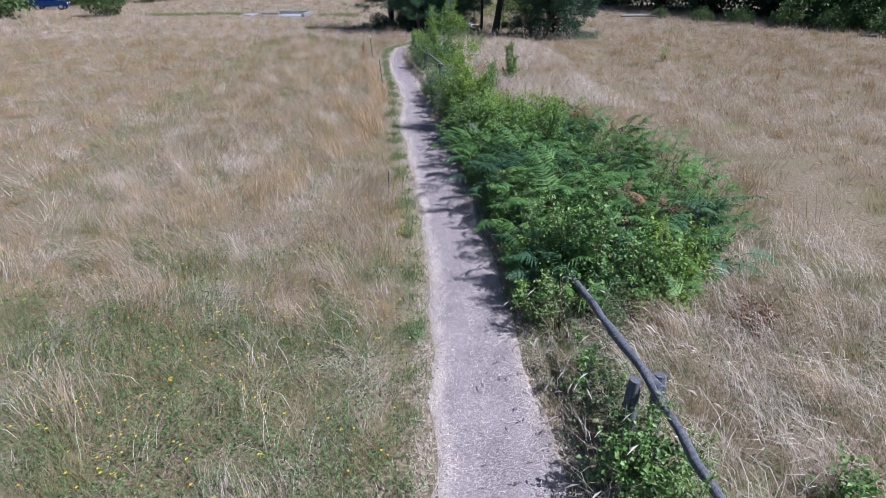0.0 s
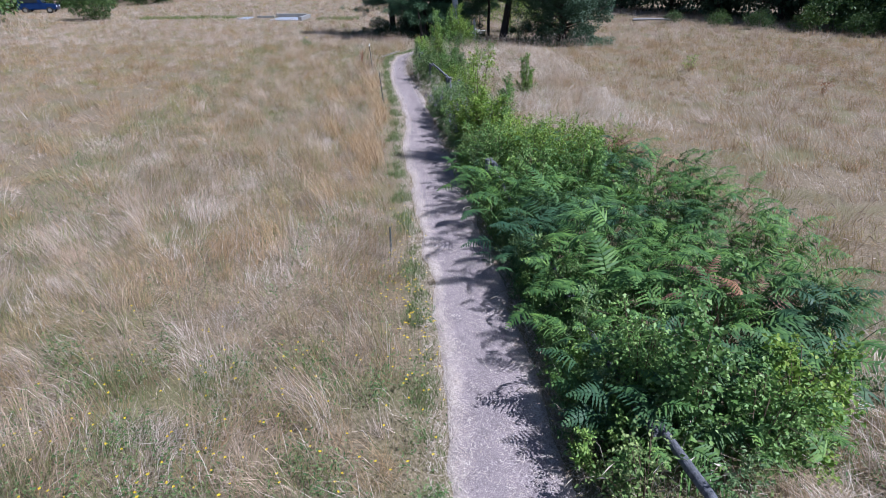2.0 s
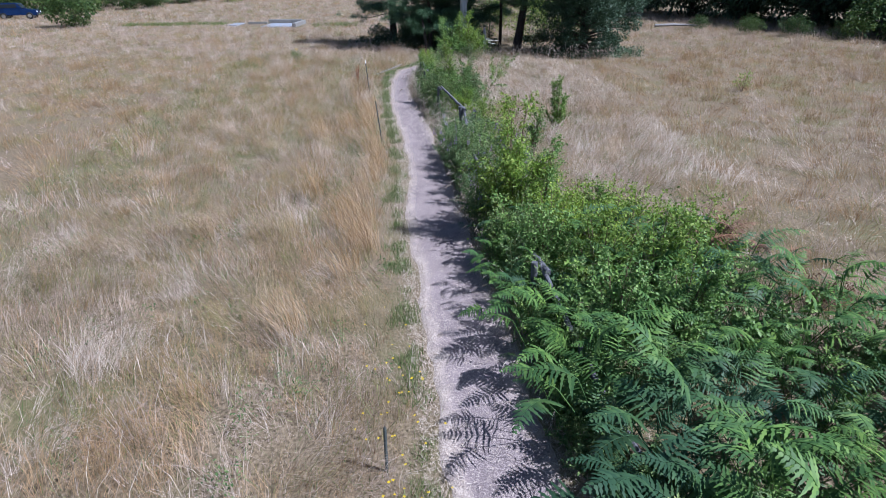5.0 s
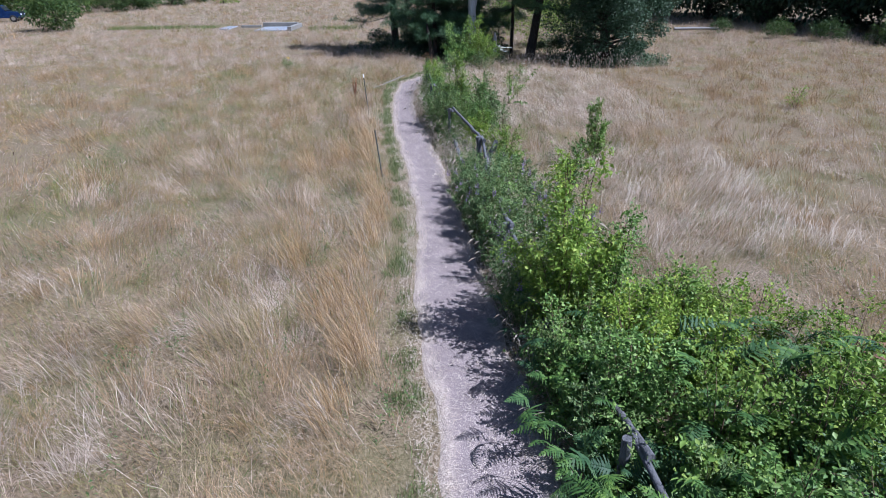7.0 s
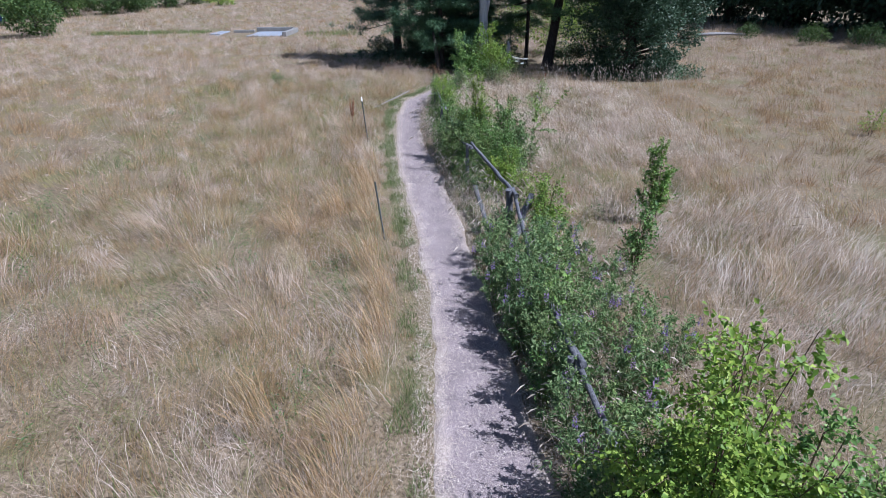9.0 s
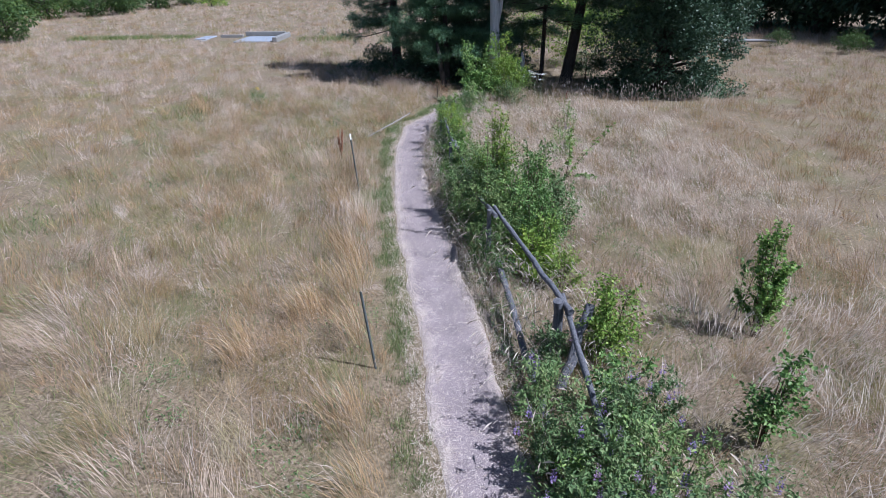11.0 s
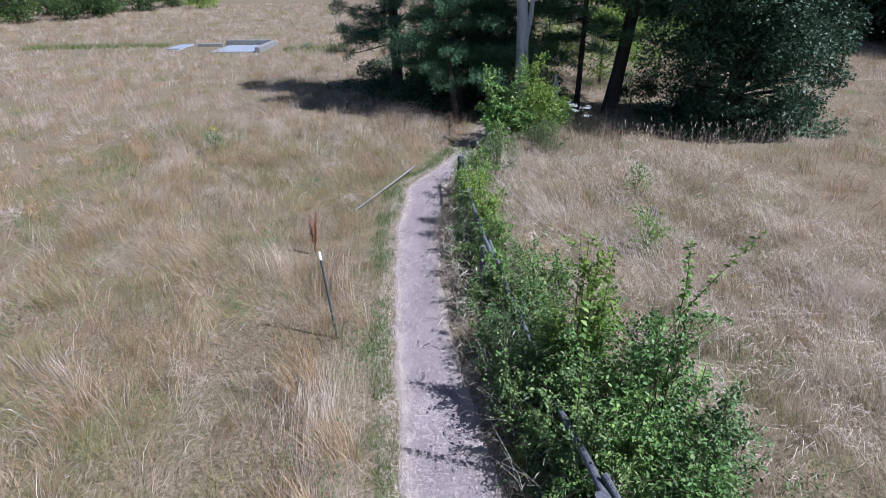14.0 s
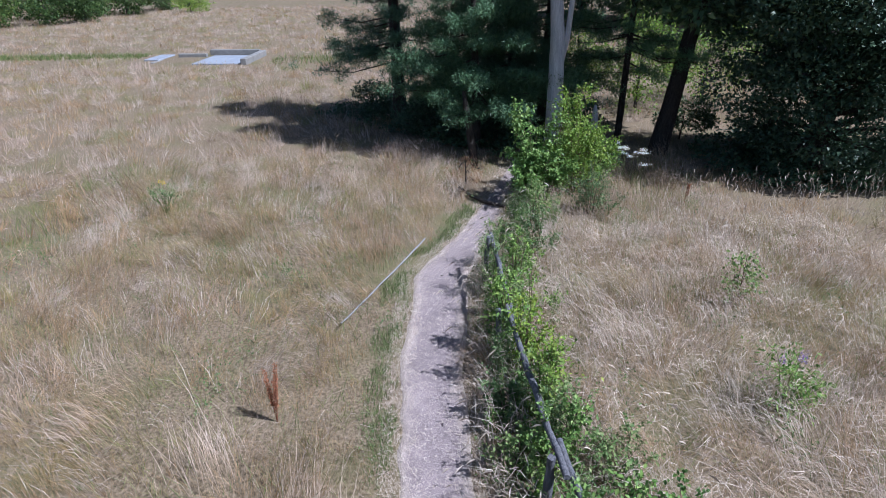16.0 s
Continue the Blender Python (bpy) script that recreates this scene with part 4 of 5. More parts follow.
def pine(name, label, x, y, h, trunk_r, low, reach, seed, lean=(0, 0), whorls=14, tufts=7, bark=None):
    r = np.random.default_rng(seed)
    t = thing(name, label, "tree", "", (x, y, 0))
    axis = np.array([lean[0], lean[1], 1.0])
    part("trunk", mesh("trunk", *tube([axis * z for z in (-0.2, 0.4, h * 0.3, h * 0.65, h)], trunk_r * np.array([1.25, 1.0, 0.82, 0.5, 0.06]), 10, 0.07, seed), bark or M_BARK, True), t)
    np_, na, ns_ = [], [], []
    for z in low + (h * 0.97 - low) * np.linspace(0, 1, whorls) ** 1.5:
        f = (z - low) / (h - low)
        dense = z < 6.0
        for k in range(5):
            a = r.uniform(0, 6.28)
            ln = reach * (1 - 0.75 * f) * r.uniform(0.55, 1.1)
            d = np.array([math.cos(a), math.sin(a), 0])
            o = axis * (z + r.normal(0, 0.2))
            e = o + d * ln + np.array([0, 0, ln * (0.05 + 0.35 * f) - 0.12 * ln])
            m = (o + e) / 2 + np.array([0, 0, -0.08 * ln]) + r.normal(0, 0.05, 3)
            part("branch", mesh("branch", *tube([o, m, e], [0.03, 0.018, 0.006], 4, 0.05, 0, False), bark or M_BARK), t)
            for s in range(tufts if dense else tufts // 2):
                q = 0.30 + 0.72 * (s + r.uniform(0, 1)) / tufts * (1 if dense else 2)
                c = (1 - q) ** 2 * o + 2 * q * (1 - q) * m + q ** 2 * e
                c = c + r.normal(0, 0.22, 3) * np.array([1, 1, 0.40]) * (0.30 + ln * 0.30)
                n = 92 if dense else 34
                dirs = unit(r.normal(0, 1, (n, 3)) + np.array([0, 0, 0.45]) + d * 0.4)
                np_.append(c + r.normal(0, 0.085, (n, 3)) * (1 if dense else 2) + d * r.uniform(-0.14, 0.14, (n, 1)))
                na.append(dirs)
                ns_.append(np.full((n, 1), 0.125 if dense else 0.34))
    part("needles", mesh("needles", *slivers(r, np.vstack(np_), np.vstack(na), np.vstack(ns_), 0.17), M_NEEDLE), t)
    return t


pine("pine_tree", "tall dark pine with drooping lower branches", 0.1, 52.2, 9.8, 0.27, 2.2, 3.4, 501, (-0.03, 0.0), 14, 13)
pine("pine_tree", "young leaning pine with dense needles", 2.5, 47.9, 9.5, 0.14, 1.7, 3.0, 502, (-0.04, 0.02), 16, 20)
pine("pine_tree", "young pine with reddish trunk and dense needles", 3.9, 49.6, 10.5, 0.15, 1.9, 3.3, 503, (-0.02, 0.02), 17, 20)
pine("pine_tree", "dark pine standing behind the dead tree", 5.3, 50.8, 12.0, 0.22, 1.6, 3.5, 504, (0.02, 0.0), 17, 16)
pine("pine_tree", "slender dark pine at the wood edge", 7.15, 48.0, 11.0, 0.11, 3.0, 2.4, 505, (0.0, 0.0), 12, 9)
broadleaf("leaning_tree", "leaning dark-barked tree at the wood edge", 8.05, 46.9, 12.0, 3.6, 4.6, 506, M_OAK, 0.2, 95, 300, 0.25, "", (0.14, 0.02), fine=True)
broadleaf("oak_tree", "broad dark green oak with foliage down to the grass", 12.0, 45.2, 9.5, 3.6, 0.0, 507, M_OAK, 0.105, 175, 1000, 0.3, fine=True, skirt=0.62, clump=0.20)
broadleaf("shrub_tree", "sunlit yellow-green bush behind the trees", 9.8, 53.2, 3.8, 2.2, 0.2, 508, M_LIME, 0.12, 44, 190, 0.06)
broadleaf("shrub_tree", "sunlit yellow-green bush behind the trees", 13.0, 54.0, 3.6, 2.4, 0.2, 509, M_LIME, 0.12, 40, 170, 0.06)
broadleaf("shrub_tree", "sunlit yellow-green bush behind the trees", 7.3, 53.6, 3.2, 1.7, 0.2, 510, M_LIME, 0.12, 36, 170, 0.06)

# low dark bushes, added to deepen the shade under the trees
for i, (x, y, h, rad) in enumerate([(0.9, 50.3, 1.3, 1.2), (2.6, 51.3, 1.5, 1.3), (4.2, 53.0, 1.8, 1.6), (-1.0, 53.6, 1.2, 1.2), (6.3, 50.0, 1.2, 1.0), (3.6, 49.2, 1.0, 0.9), (1.6, 53.6, 1.6, 1.5), (9.6, 48.6, 1.3, 1.1)]):
    broadleaf("shade_bush", "low dark bush added to deepen the shade of the trees", x, y, h, rad, 0.05, 570 + i, M_OAK, 0.085, 22, 700, 0.03, "shade bushes", fine=True, skirt=0.4)
broadleaf("dry_bush", "dry brown bush beside the path bend", 1.75, 44.7, 0.75, 0.5, 0.05, 591, M_BROWN, 0.04, 14, 420, 0.03, fine=True)

# dark leafy undergrowth added along the edge of the trees' shade to blacken it
ug = np.random.default_rng(66)
ux, uy = ug.uniform(-4.5, 17.5, 5600), ug.uniform(43.0, 56, 5600)
edge_y = np.interp(ux, [-4.5, -2.5, 0, 2, 4, 6, 8, 11, 18.5], [55, 52.6, 50.2, 47.8, 46.3, 45.6, 44.2, 42.6, 42.6]) + 0.35 * wave(ux, uy, 1.7, 67)
k = (uy > edge_y) & (uy < 55.5 - 0.35 * np.abs(ux - 2)) & ((ux < 6.2) | (np.hypot(ux - 12.3, uy - 45.5) < 3.4)) & (np.maximum(trail_edges(uy)[0] - ux, ux - trail_edges(uy)[1]) > 0.1)
ux, uy = np.repeat(ux[k], 15), np.repeat(uy[k], 15)
n = len(ux)
up_ = np.stack([ux + ug.normal(0, 0.12, n), uy + ug.normal(0, 0.12, n), ug.uniform(0.02, 0.34, n) * np.clip(0.8 + 0.9 * wave(ux, uy, 1.4, 68), 0.25, 1.7)], 1)
tagged(new("undergrowth", mesh("undergrowth", *slivers(ug, up_, ug.normal(0, 1, (n, 3)) * np.array([1, 1, 0.5]), 0.12, 0.75), M_OAK)), "dark green leafy undergrowth added to deepen the shade beneath the trees", "undergrowth", kind="stuff")

stub = thing("dead_pine", "leaning brown dead pine broken off under the branches", "tree", at=(2.2, 46.3, 0))
part("trunk", mesh("trunk", *tube([(0, 0, -0.2), (-0.04, 0.03, 0.3), (-0.12, 0.1, 0.9), (-0.22, 0.2, 1.5), (-0.3, 0.28, 2.1)], [0.18, 0.13, 0.115, 0.10, 0.05], 9, 0.1, 514), M_BARK, True), stub)

snag = thing("dead_tree", "bare bleached grey dead tree trunk with a forked top", "tree", at=(4.55, 46.4, 0))
part("trunk", mesh("trunk", *tube([(0, 0, -0.2), (-0.02, 0, 0.5), (-0.03, 0, 1.5), (-0.06, 0, 2.6), (-0.1, 0.02, 3.6), (-0.25, 0.05, 5.2), (-0.45, 0.1, 7.2), (-0.5, 0.1, 8.4)], [0.29, 0.25, 0.23, 0.215, 0.19, 0.16, 0.11, 0.03], 12, 0.06, 511), M_SNAG, True), snag)
part("limb", mesh("limb", *tube([(0.03, 0, 2.75), (0.17, -0.02, 3.5), (0.22, -0.03, 4.4), (0.34, 0, 5.6), (0.5, 0.1, 6.8)], [0.09, 0.085, 0.075, 0.055, 0.02], 8, 0.06, 512), M_SNAG, True), snag)
st = thing("grey_stump", "broken pale grey stump in the shade", "stump", at=(5.95, 46.9, 0))
part("trunk", mesh("trunk", *tube([(0, 0, -0.2), (0.01, 0, 0.4), (0.0, 0, 0.9), (-0.02, 0, 1.25), (-0.04, 0, 1.55)], [0.15, 0.125, 0.115, 0.10, 0.03], 9, 0.12, 513), M_SNAG, True), st)

# far trees: a few built once and copied
HEDGE = [broadleaf("hedge_tree", "leafy green hedgerow tree at the meadow edge", -46, 72, 6.0, 3.6, 0.1, 520, M_FAR, 0.34, 56, 56, 0.14, "hedgerow"),
         broadleaf("hedge_tree", "leafy green hedgerow tree at the meadow edge", -45, 92, 5.0, 3.2, 0.1, 521, M_FAR, 0.32, 54, 60, 0.14, "hedgerow")]
hr = np.random.default_rng(33)
for i, (x, y) in enumerate([(-52, 66), (-54, 76), (-58, 84), (-49, 88), (-46.5, 96), (-41.5, 97), (-38.5, 101.5), (-35.8, 104.5), (-52, 98), (-48, 106), (-44, 110), (-39.5, 112), (-36.5, 118), (-35, 127), (-34, 136), (-42, 122), (-60, 94), (-40.5, 68.0), (-41.0, 62.5), (-46, 58)]):
    s = hr.uniform(0.8, 1.15)
    copy_thing(HEDGE[i % 2], pose(x, y, 0, 0, 0, hr.uniform(0, 360)) @ Matrix.Scale(s, 4))
broadleaf("round_bush", "round dark green bush standing alone in the meadow", -31.2, 71.0, 3.7, 2.5, 0.1, 530, M_FAR, 0.22, 60, 120, 0.08)
broadleaf("round_bush", "small yellow-green bush in the meadow", -29.3, 122.0, 2.6, 2.6, 0.1, 531, M_LIME, 0.25, 30, 90, 0.08)
WOOD = [broadleaf("woodland_tree", "tall dark woodland tree at the meadow edge", 34, 76, 13.0, 5.4, 0.0, 540, M_OAK, 0.50, 120, 36, 0.3, "dark woodland"),
        broadleaf("woodland_tree", "tall dark woodland tree at the meadow edge", 39, 62, 12.0, 5.2, 0.0, 541, M_OAK, 0.48, 120, 36, 0.3, "dark woodland")]
for i, (x, y) in enumerate([(31, 84), (36, 69), (42, 56), (45, 50), (48, 44), (50, 37), (52, 30), (30.5, 92), (28, 100), (44, 69), (50, 57), (55, 44), (24, 108), (40, 78), (47, 63), (52, 50), (55, 37), (36, 92), (33, 100), (39, 72), (46, 53)]):
    s = hr.uniform(0.85, 1.15)
    copy_thing(WOOD[i % 2], pose(x, y, 0, 0, 0, hr.uniform(0, 360)) @ Matrix.Scale(s, 4))
UNDER = [broadleaf("edge_bush", "bright green bush at the edge of the wood", 36.5, 51.0, 3.4, 2.5, 0.1, 550, M_FAR, 0.25, 40, 80, 0.06, "wood edge bushes")]
for x, y, s in [(38.5, 47.5, 1.0), (34.0, 50.8, 0.5), (31.5, 53.2, 0.45), (29.2, 55.8, 0.4), (36.0, 47.0, 0.5), (37.6, 43.5, 0.6), (39.5, 40.0, 0.75), (36.3, 39.5, 0.4), (34.9, 36.8, 0.4), (27.0, 60.0, 0.33), (40.5, 52.0, 1.1), (42.5, 45.0, 1.1), (44.0, 38.0, 1.1)]:
    copy_thing(UNDER[0], pose(x, y, 0, 0, 0, hr.uniform(0, 360)) @ Matrix.Scale(s, 4))

lg = thing("bleached_log", "pale bleached log lying in the far meadow grass", "log", at=(25.0, 60.2, 0))
part("log", mesh("log", *tube([(-1.9, 0.1, 0.38), (-0.5, 0, 0.42), (0.8, 0.05, 0.4), (1.9, -0.1, 0.34)], [0.13, 0.12, 0.11, 0.08], 9, 0.1, 555), M_POLE, True), lg)

# ---- concrete foundation and parked car, far off ----


def block(cx, cy, cz, sx, sy, sz, bev=0.03):
    bm = bmesh.new()
    bmesh.ops.create_cube(bm, size=1.0, matrix=Matrix.Translation((cx, cy, cz)) @ Matrix.Diagonal((sx, sy, sz, 1)))
    bmesh.ops.bevel(bm, geom=bm.edges[:], offset=bev, segments=1, affect="EDGES")
    return bm


def from_bm(name, bm, material):
    me = bpy.data.meshes.new(name)
    bm.to_mesh(me)
    bm.free()
    me.materials.append(material)
    return me


fo = thing("concrete_foundation", "low concrete foundation remains in the meadow", "foundation", at=(-12.4, 70.4, -0.22), turn=-5)
part("slab", from_bm("slab", block(1.35, -0.25, 0.12, 3.0, 3.9, 0.34), M_SLAB), fo, "pale bluish slab")
part("wall", from_bm("wall", block(1.25, 2.0, 0.26, 3.4, 0.32, 0.75), M_CONCRETE), fo)
part("wall", from_bm("wall", block(3.15, -0.1, 0.24, 0.36, 4.4, 0.68), M_CONCRETE), fo)
part("wall", from_bm("wall", block(-1.35, 1.15, 0.20, 1.9, 0.30, 0.55), M_CONCRETE), fo)
part("slab", from_bm("slab", block(-1.55, -0.75, 0.07, 2.7, 1.3, 0.26), M_SLAB), fo, "pale bluish slab")
part("slab", from_bm("slab", block(-3.45, 0.75, 0.14, 0.95, 2.6, 0.36), M_SLAB), fo, "pale bluish slab")
part("kerb", from_bm("kerb", block(-3.0, -0.75, 0.10, 0.30, 1.5, 0.30), M_CONCRETE), fo)

car = thing("parked_car", "dark blue off-road car parked by the hedge", "car", at=(-43.6, 84.0, 0), turn=12)


def car_body(profile, half):
    bm = bmesh.new()
    for s in (-half, half):
        bm.faces.new([bm.verts.new((x, s, z)) for x, z in profile])
    bm.verts.ensure_lookup_table()
    n = len(profile)
    for i in range(n):
        j = (i + 1) % n
        bm.faces.new((bm.verts[i], bm.verts[j], bm.verts[n + j], bm.verts[n + i]))
    bmesh.ops.recalc_face_normals(bm, faces=bm.faces[:])
    bmesh.ops.bevel(bm, geom=bm.edges[:], offset=0.05, segments=2, affect="EDGES")
    return bm


part("body", from_bm("body", car_body([(-2.1, 0.42), (2.1, 0.42), (2.12, 0.95), (1.15, 1.06), (0.6, 1.12), (-2.0, 1.12), (-2.12, 0.9)], 0.88), M_CAR), car)
part("cabin", from_bm("cabin", car_body([(0.75, 1.1), (0.25, 1.72), (-1.85, 1.75), (-2.02, 1.1)], 0.80), M_CAR), car)
part("side_window", from_bm("side_window", block(-0.75, -0.80, 1.42, 1.9, 0.03, 0.40, 0.01), M_GLASS), car)
part("side_window", from_bm("side_window", block(-0.75, 0.80, 1.42, 1.9, 0.03, 0.40, 0.01), M_GLASS), car)
ws = from_bm("windscreen", block(0, 0, 0, 0.03, 1.4, 0.62, 0.01), M_GLASS)
part("windscreen", ws, car).matrix_basis = pose(0.54, 0, 1.42, 0, -39, 0)
for wx in (-1.3, 1.35):
    for wy in (-0.8, 0.8):
        w = part("wheel", mesh("wheel", *tube([(wx, wy - 0.11, 0.37), (wx, wy - 0.07, 0.37), (wx, wy + 0.07, 0.37), (wx, wy + 0.11, 0.37)], [0.33, 0.37, 0.37, 0.33], 20), M_TYRE, True), car)
        part("rim", mesh("rim", *tube([(wx, wy - 0.12, 0.37), (wx, wy + 0.12, 0.37)], [0.2, 0.2], 14), M_RIM), w)
for ly in (-0.6, 0.6):
    part("headlight", from_bm("headlight", block(2.11, ly, 0.8, 0.04, 0.28, 0.18, 0.01), M_TIP), car)

# ---- meadow grass ----

def meadow_cover(x, y):
    """How tall the grass stands at each place, 0 on the path and in thick cover."""
    d, left = off_trail(x, y)
    h = np.clip((d - 0.40 - 0.18 * wave(x, y, 1.6, 61)) / 0.45, 0, 1) ** 1.1
    h = np.where(left, h, np.clip((d + 0.05) / 0.30, 0, 1) * np.where(d < 1.2, 0.75, 1.0))
    weedy = np.clip(1.12 - np.hypot((x + 3.2) / 4.6, (y - 4.6) / 4.4) + 0.45 * wave(x, y, 1.6, 62), 0, 1) * np.clip((7.2 - np.hypot(x + 3, y - 5)) / 2.5, 0, 1) * np.clip((y - 1.0) / 2.5, 0, 1)
    h = h * (1 - 0.45 * np.clip(weedy * 2.2, 0, 1))
    h = np.where(in_bracken(x, y), h * 0.35, h)
    shade = np.clip(1.6 - np.hypot((x - 6.5) / 6.5, (y - 48.3) / 3.6) * 1.3, 0, 1) + np.clip(1.5 - np.hypot(x - 12.3, y - 45.3) / 3.4, 0, 1)
    h = h * (1 - 0.8 * np.clip(shade, 0, 1))
    slab = np.clip((np.maximum(np.abs(x + 12.4) / 4.2, np.abs(y - 70.3) / 2.3) - 1.0) * 4, 0, 1)
    strip = np.clip(1 - np.abs(y - 72.5) / 1.5, 0, 1) * np.clip(1 - np.abs(x + 21) / 7, 0, 1)   # shorter, greener grass beside the foundation
    h = h * (1 - 0.7 * strip) * (1 + 0.6 * np.clip(1 - np.abs(y - 65.8) / 2.2, 0, 1) * np.clip(1 - np.abs(x + 12.5) / 7, 0, 1))
    return h * slab, d, left, weedy


def scatter(r, x0, x1, y0, y1, per_m2):
    n = int((x1 - x0) * (y1 - y0) * per_m2)
    return r.uniform(x0, x1, n), r.uniform(y0, y1, n)


def wind(x, y, r):
    az = 2.2 + 2.0 * wave(x, y, 5.0, 11) + 0.8 * wave(x, y, 1.6, 12) + r.normal(0, 0.55, len(x))
    lean = np.clip(0.54 + 0.30 * wave(x, y, 4.2, 13) + 0.14 * wave(x, y, 1.3, 14) + r.normal(0, 0.20, len(x)), 0.03, 1.25)
    return az, lean


def tuft(x, y, size, seed):
    """Clumpiness from 0 to 1."""
    return np.clip(0.5 + 0.5 * wave(x, y, size, seed) + 0.25 * wave(x, y, size * 0.37, seed + 1), 0, 1)


def lodging(x, y):
    """0 where the grass stands, 1 where it has been laid over."""
    return np.clip((wave(x, y, 2.7, 93) + 0.6 * wave(x, y, 1.15, 94) - 0.30) * 2.2, 0, 1)


def hollows(x, y):
    """0 to 1: short, sparse places between the tussocks."""
    return np.clip((wave(x, y, 1.9, 95) + 0.5 * wave(x, y, 0.8, 96) - 0.40) * 1.8, 0, 1)


gr = np.random.default_rng(77)


def dry_zone(x0, x1, y0, y1, tufts, per, spread, width, pieces, heads, tall=1.0, blade_mat=None):
    """Bunches of dry blades that fan out from their middles, taller and shorter by patches."""
    tx, ty_ = scatter(gr, x0, x1, y0, y1, tufts)
    cover = meadow_cover(tx, ty_)[0]
    k = (cover > 0.05) & ~(in_bracken(tx, ty_) & (gr.uniform(0, 1, len(tx)) < 0.85))
    tx, ty_ = tx[k], ty_[k]
    size = gr.uniform(0.55, 1.2, len(tx)) * np.clip(0.86 + 0.28 * wave(tx, ty_, 1.7, 17) + 0.2 * wave(tx, ty_, 6.0, 16), 0.6, 1.5)
    tilt, turn = np.clip(gr.normal(0.12, 0.28, len(tx)), -0.3, 0.9), gr.normal(0, 0.75, len(tx))
    fan = gr.uniform(0.6, 1.5, len(tx))
    # each bunch is of one kind: standing tan, bleached, brown or half green
    laid, deep, golden = lodging(tx, ty_), hollows(tx, ty_), np.clip((ty_ - 15) / 12, 0, 1) * np.clip((0.8 - tx) / 0.8, 0, 1) * np.clip((46 - ty_) / 6, 0, 1)
    dice, drift = gr.uniform(0, 1, len(tx)), np.clip(0.5 + 0.6 * wave(tx, ty_, 3.6, 97), 0, 1)
    p_pale = np.clip(0.07 + 0.78 * laid, 0, 0.9) * (1 - 0.55 * golden) * (1 - 0.5 * np.clip((tx - 5) / 4, 0, 1))
    p_olive = np.clip(0.08 + 0.34 * deep + 0.16 * drift + 0.16 * golden * drift + 0.30 * np.clip(1 - np.hypot((tx - 8.5) / 4.5, (ty_ - 10) / 8), 0, 1), 0, 0.65) * (1 - 0.6 * laid)
    east = np.clip((tx - 5) / 4, 0, 1) * np.clip((48 - ty_) / 6, 0, 1)
    p_brown = np.clip(0.16 + 0.26 * (1 - drift) + 0.22 * golden + 0.32 * east, 0, 0.7) * (1 - 0.8 * laid)
    sort = np.where(dice < p_pale, 1, np.where(dice < p_pale + p_olive, 2, np.where(dice < p_pale + p_olive + p_brown, 3, 0)))
    size = size * np.where(sort == 2, 0.8, np.where(sort == 1, 1.08, 1.0))
    x, y = np.repeat(tx, per), np.repeat(ty_, per)
    n = len(x)
    a, q = gr.uniform(0, 6.283, n), gr.uniform(0, 1, n) ** 0.7
    wider = np.repeat(fan, per) * spread
    x, y = x + np.cos(a) * q * wider, y + np.sin(a) * q * wider
    cover = meadow_cover(x, y)[0]
    az, lean = wind(x, y, gr)
    lean = lean + np.repeat(tilt, per)
    az = az + np.repeat(turn, per)
    # the fan's own outward lean is added to the wind's
    lodged, hollow = lodging(x, y), hollows(x, y)
    lean = lean * (1 + 0.15 * lodged) + 0.55 * lodged
    vx, vy = np.cos(az) * lean + np.cos(a) * q * 0.42, np.sin(az) * lean + np.sin(a) * q * 0.42
    az, lean = np.arctan2(vy, vx), np.clip(np.hypot(vx, vy), 0.03, 1.45)
    L = cover * 0.72 * tall * np.repeat(size, per) * gr.uniform(0.5, 1.15, n) * (1 + 0.15 * lodged) * (1 - 0.65 * hollow) + 0.05
    k = (cover > 0.04) & (L > 0.06)
    x, y, L, az, lean, n = x[k], y[k], L[k], az[k], lean[k], int(k.sum())
    wide = width * gr.uniform(0.6, 1.3, n)
    v, f, tip = blades(gr, x, y, -0.02, L, wide, az, lean, pieces)
    kinds = np.repeat(np.repeat(sort, per)[k], pieces)
    main = blade_mat or (M_DISTANT if width > 0.012 else M_DRY)
    for kind_, name, material, label in ((0, "dry_grass", main, "tall dry tan meadow grass bent by the wind"), (1, "bleached_grass", M_LODGED, "pale bleached meadow grass lying over in swirls"),
                                         (2, "olive_grass", M_OLIVE, "half dry olive green meadow grass in the hollows"), (3, "brown_grass", M_BROWNED, "golden brown dry meadow grass tussocks")):
        chosen = f[kinds == kind_]
        if len(chosen):
            used, where = np.unique(chosen.ravel(), return_inverse=True)
            tagged(new(name, mesh(name, v[used], where.reshape(-1, 3), material)), label, "grass", kind="stuff")
    if heads:
        s = (gr.uniform(0, 1, n) < heads) & (L > 0.40)
        t, a, ln = tip[s], az[s], lean[s]
        ax = unit(np.stack([np.cos(a) * np.sin(ln * 1.4), np.sin(a) * np.sin(ln * 1.4), np.cos(ln * 1.4)], 1) + gr.normal(0, 0.12, (len(t), 3)))
        hs = 0.11 if pieces == 2 else 0.15
        if pieces == 2:   # open feathery panicles
            m = 7
            o = np.repeat(t - ax * hs * 0.6, m, axis=0) + np.repeat(ax, m, axis=0) * hs * gr.uniform(0, 0.75, (len(t) * m, 1))
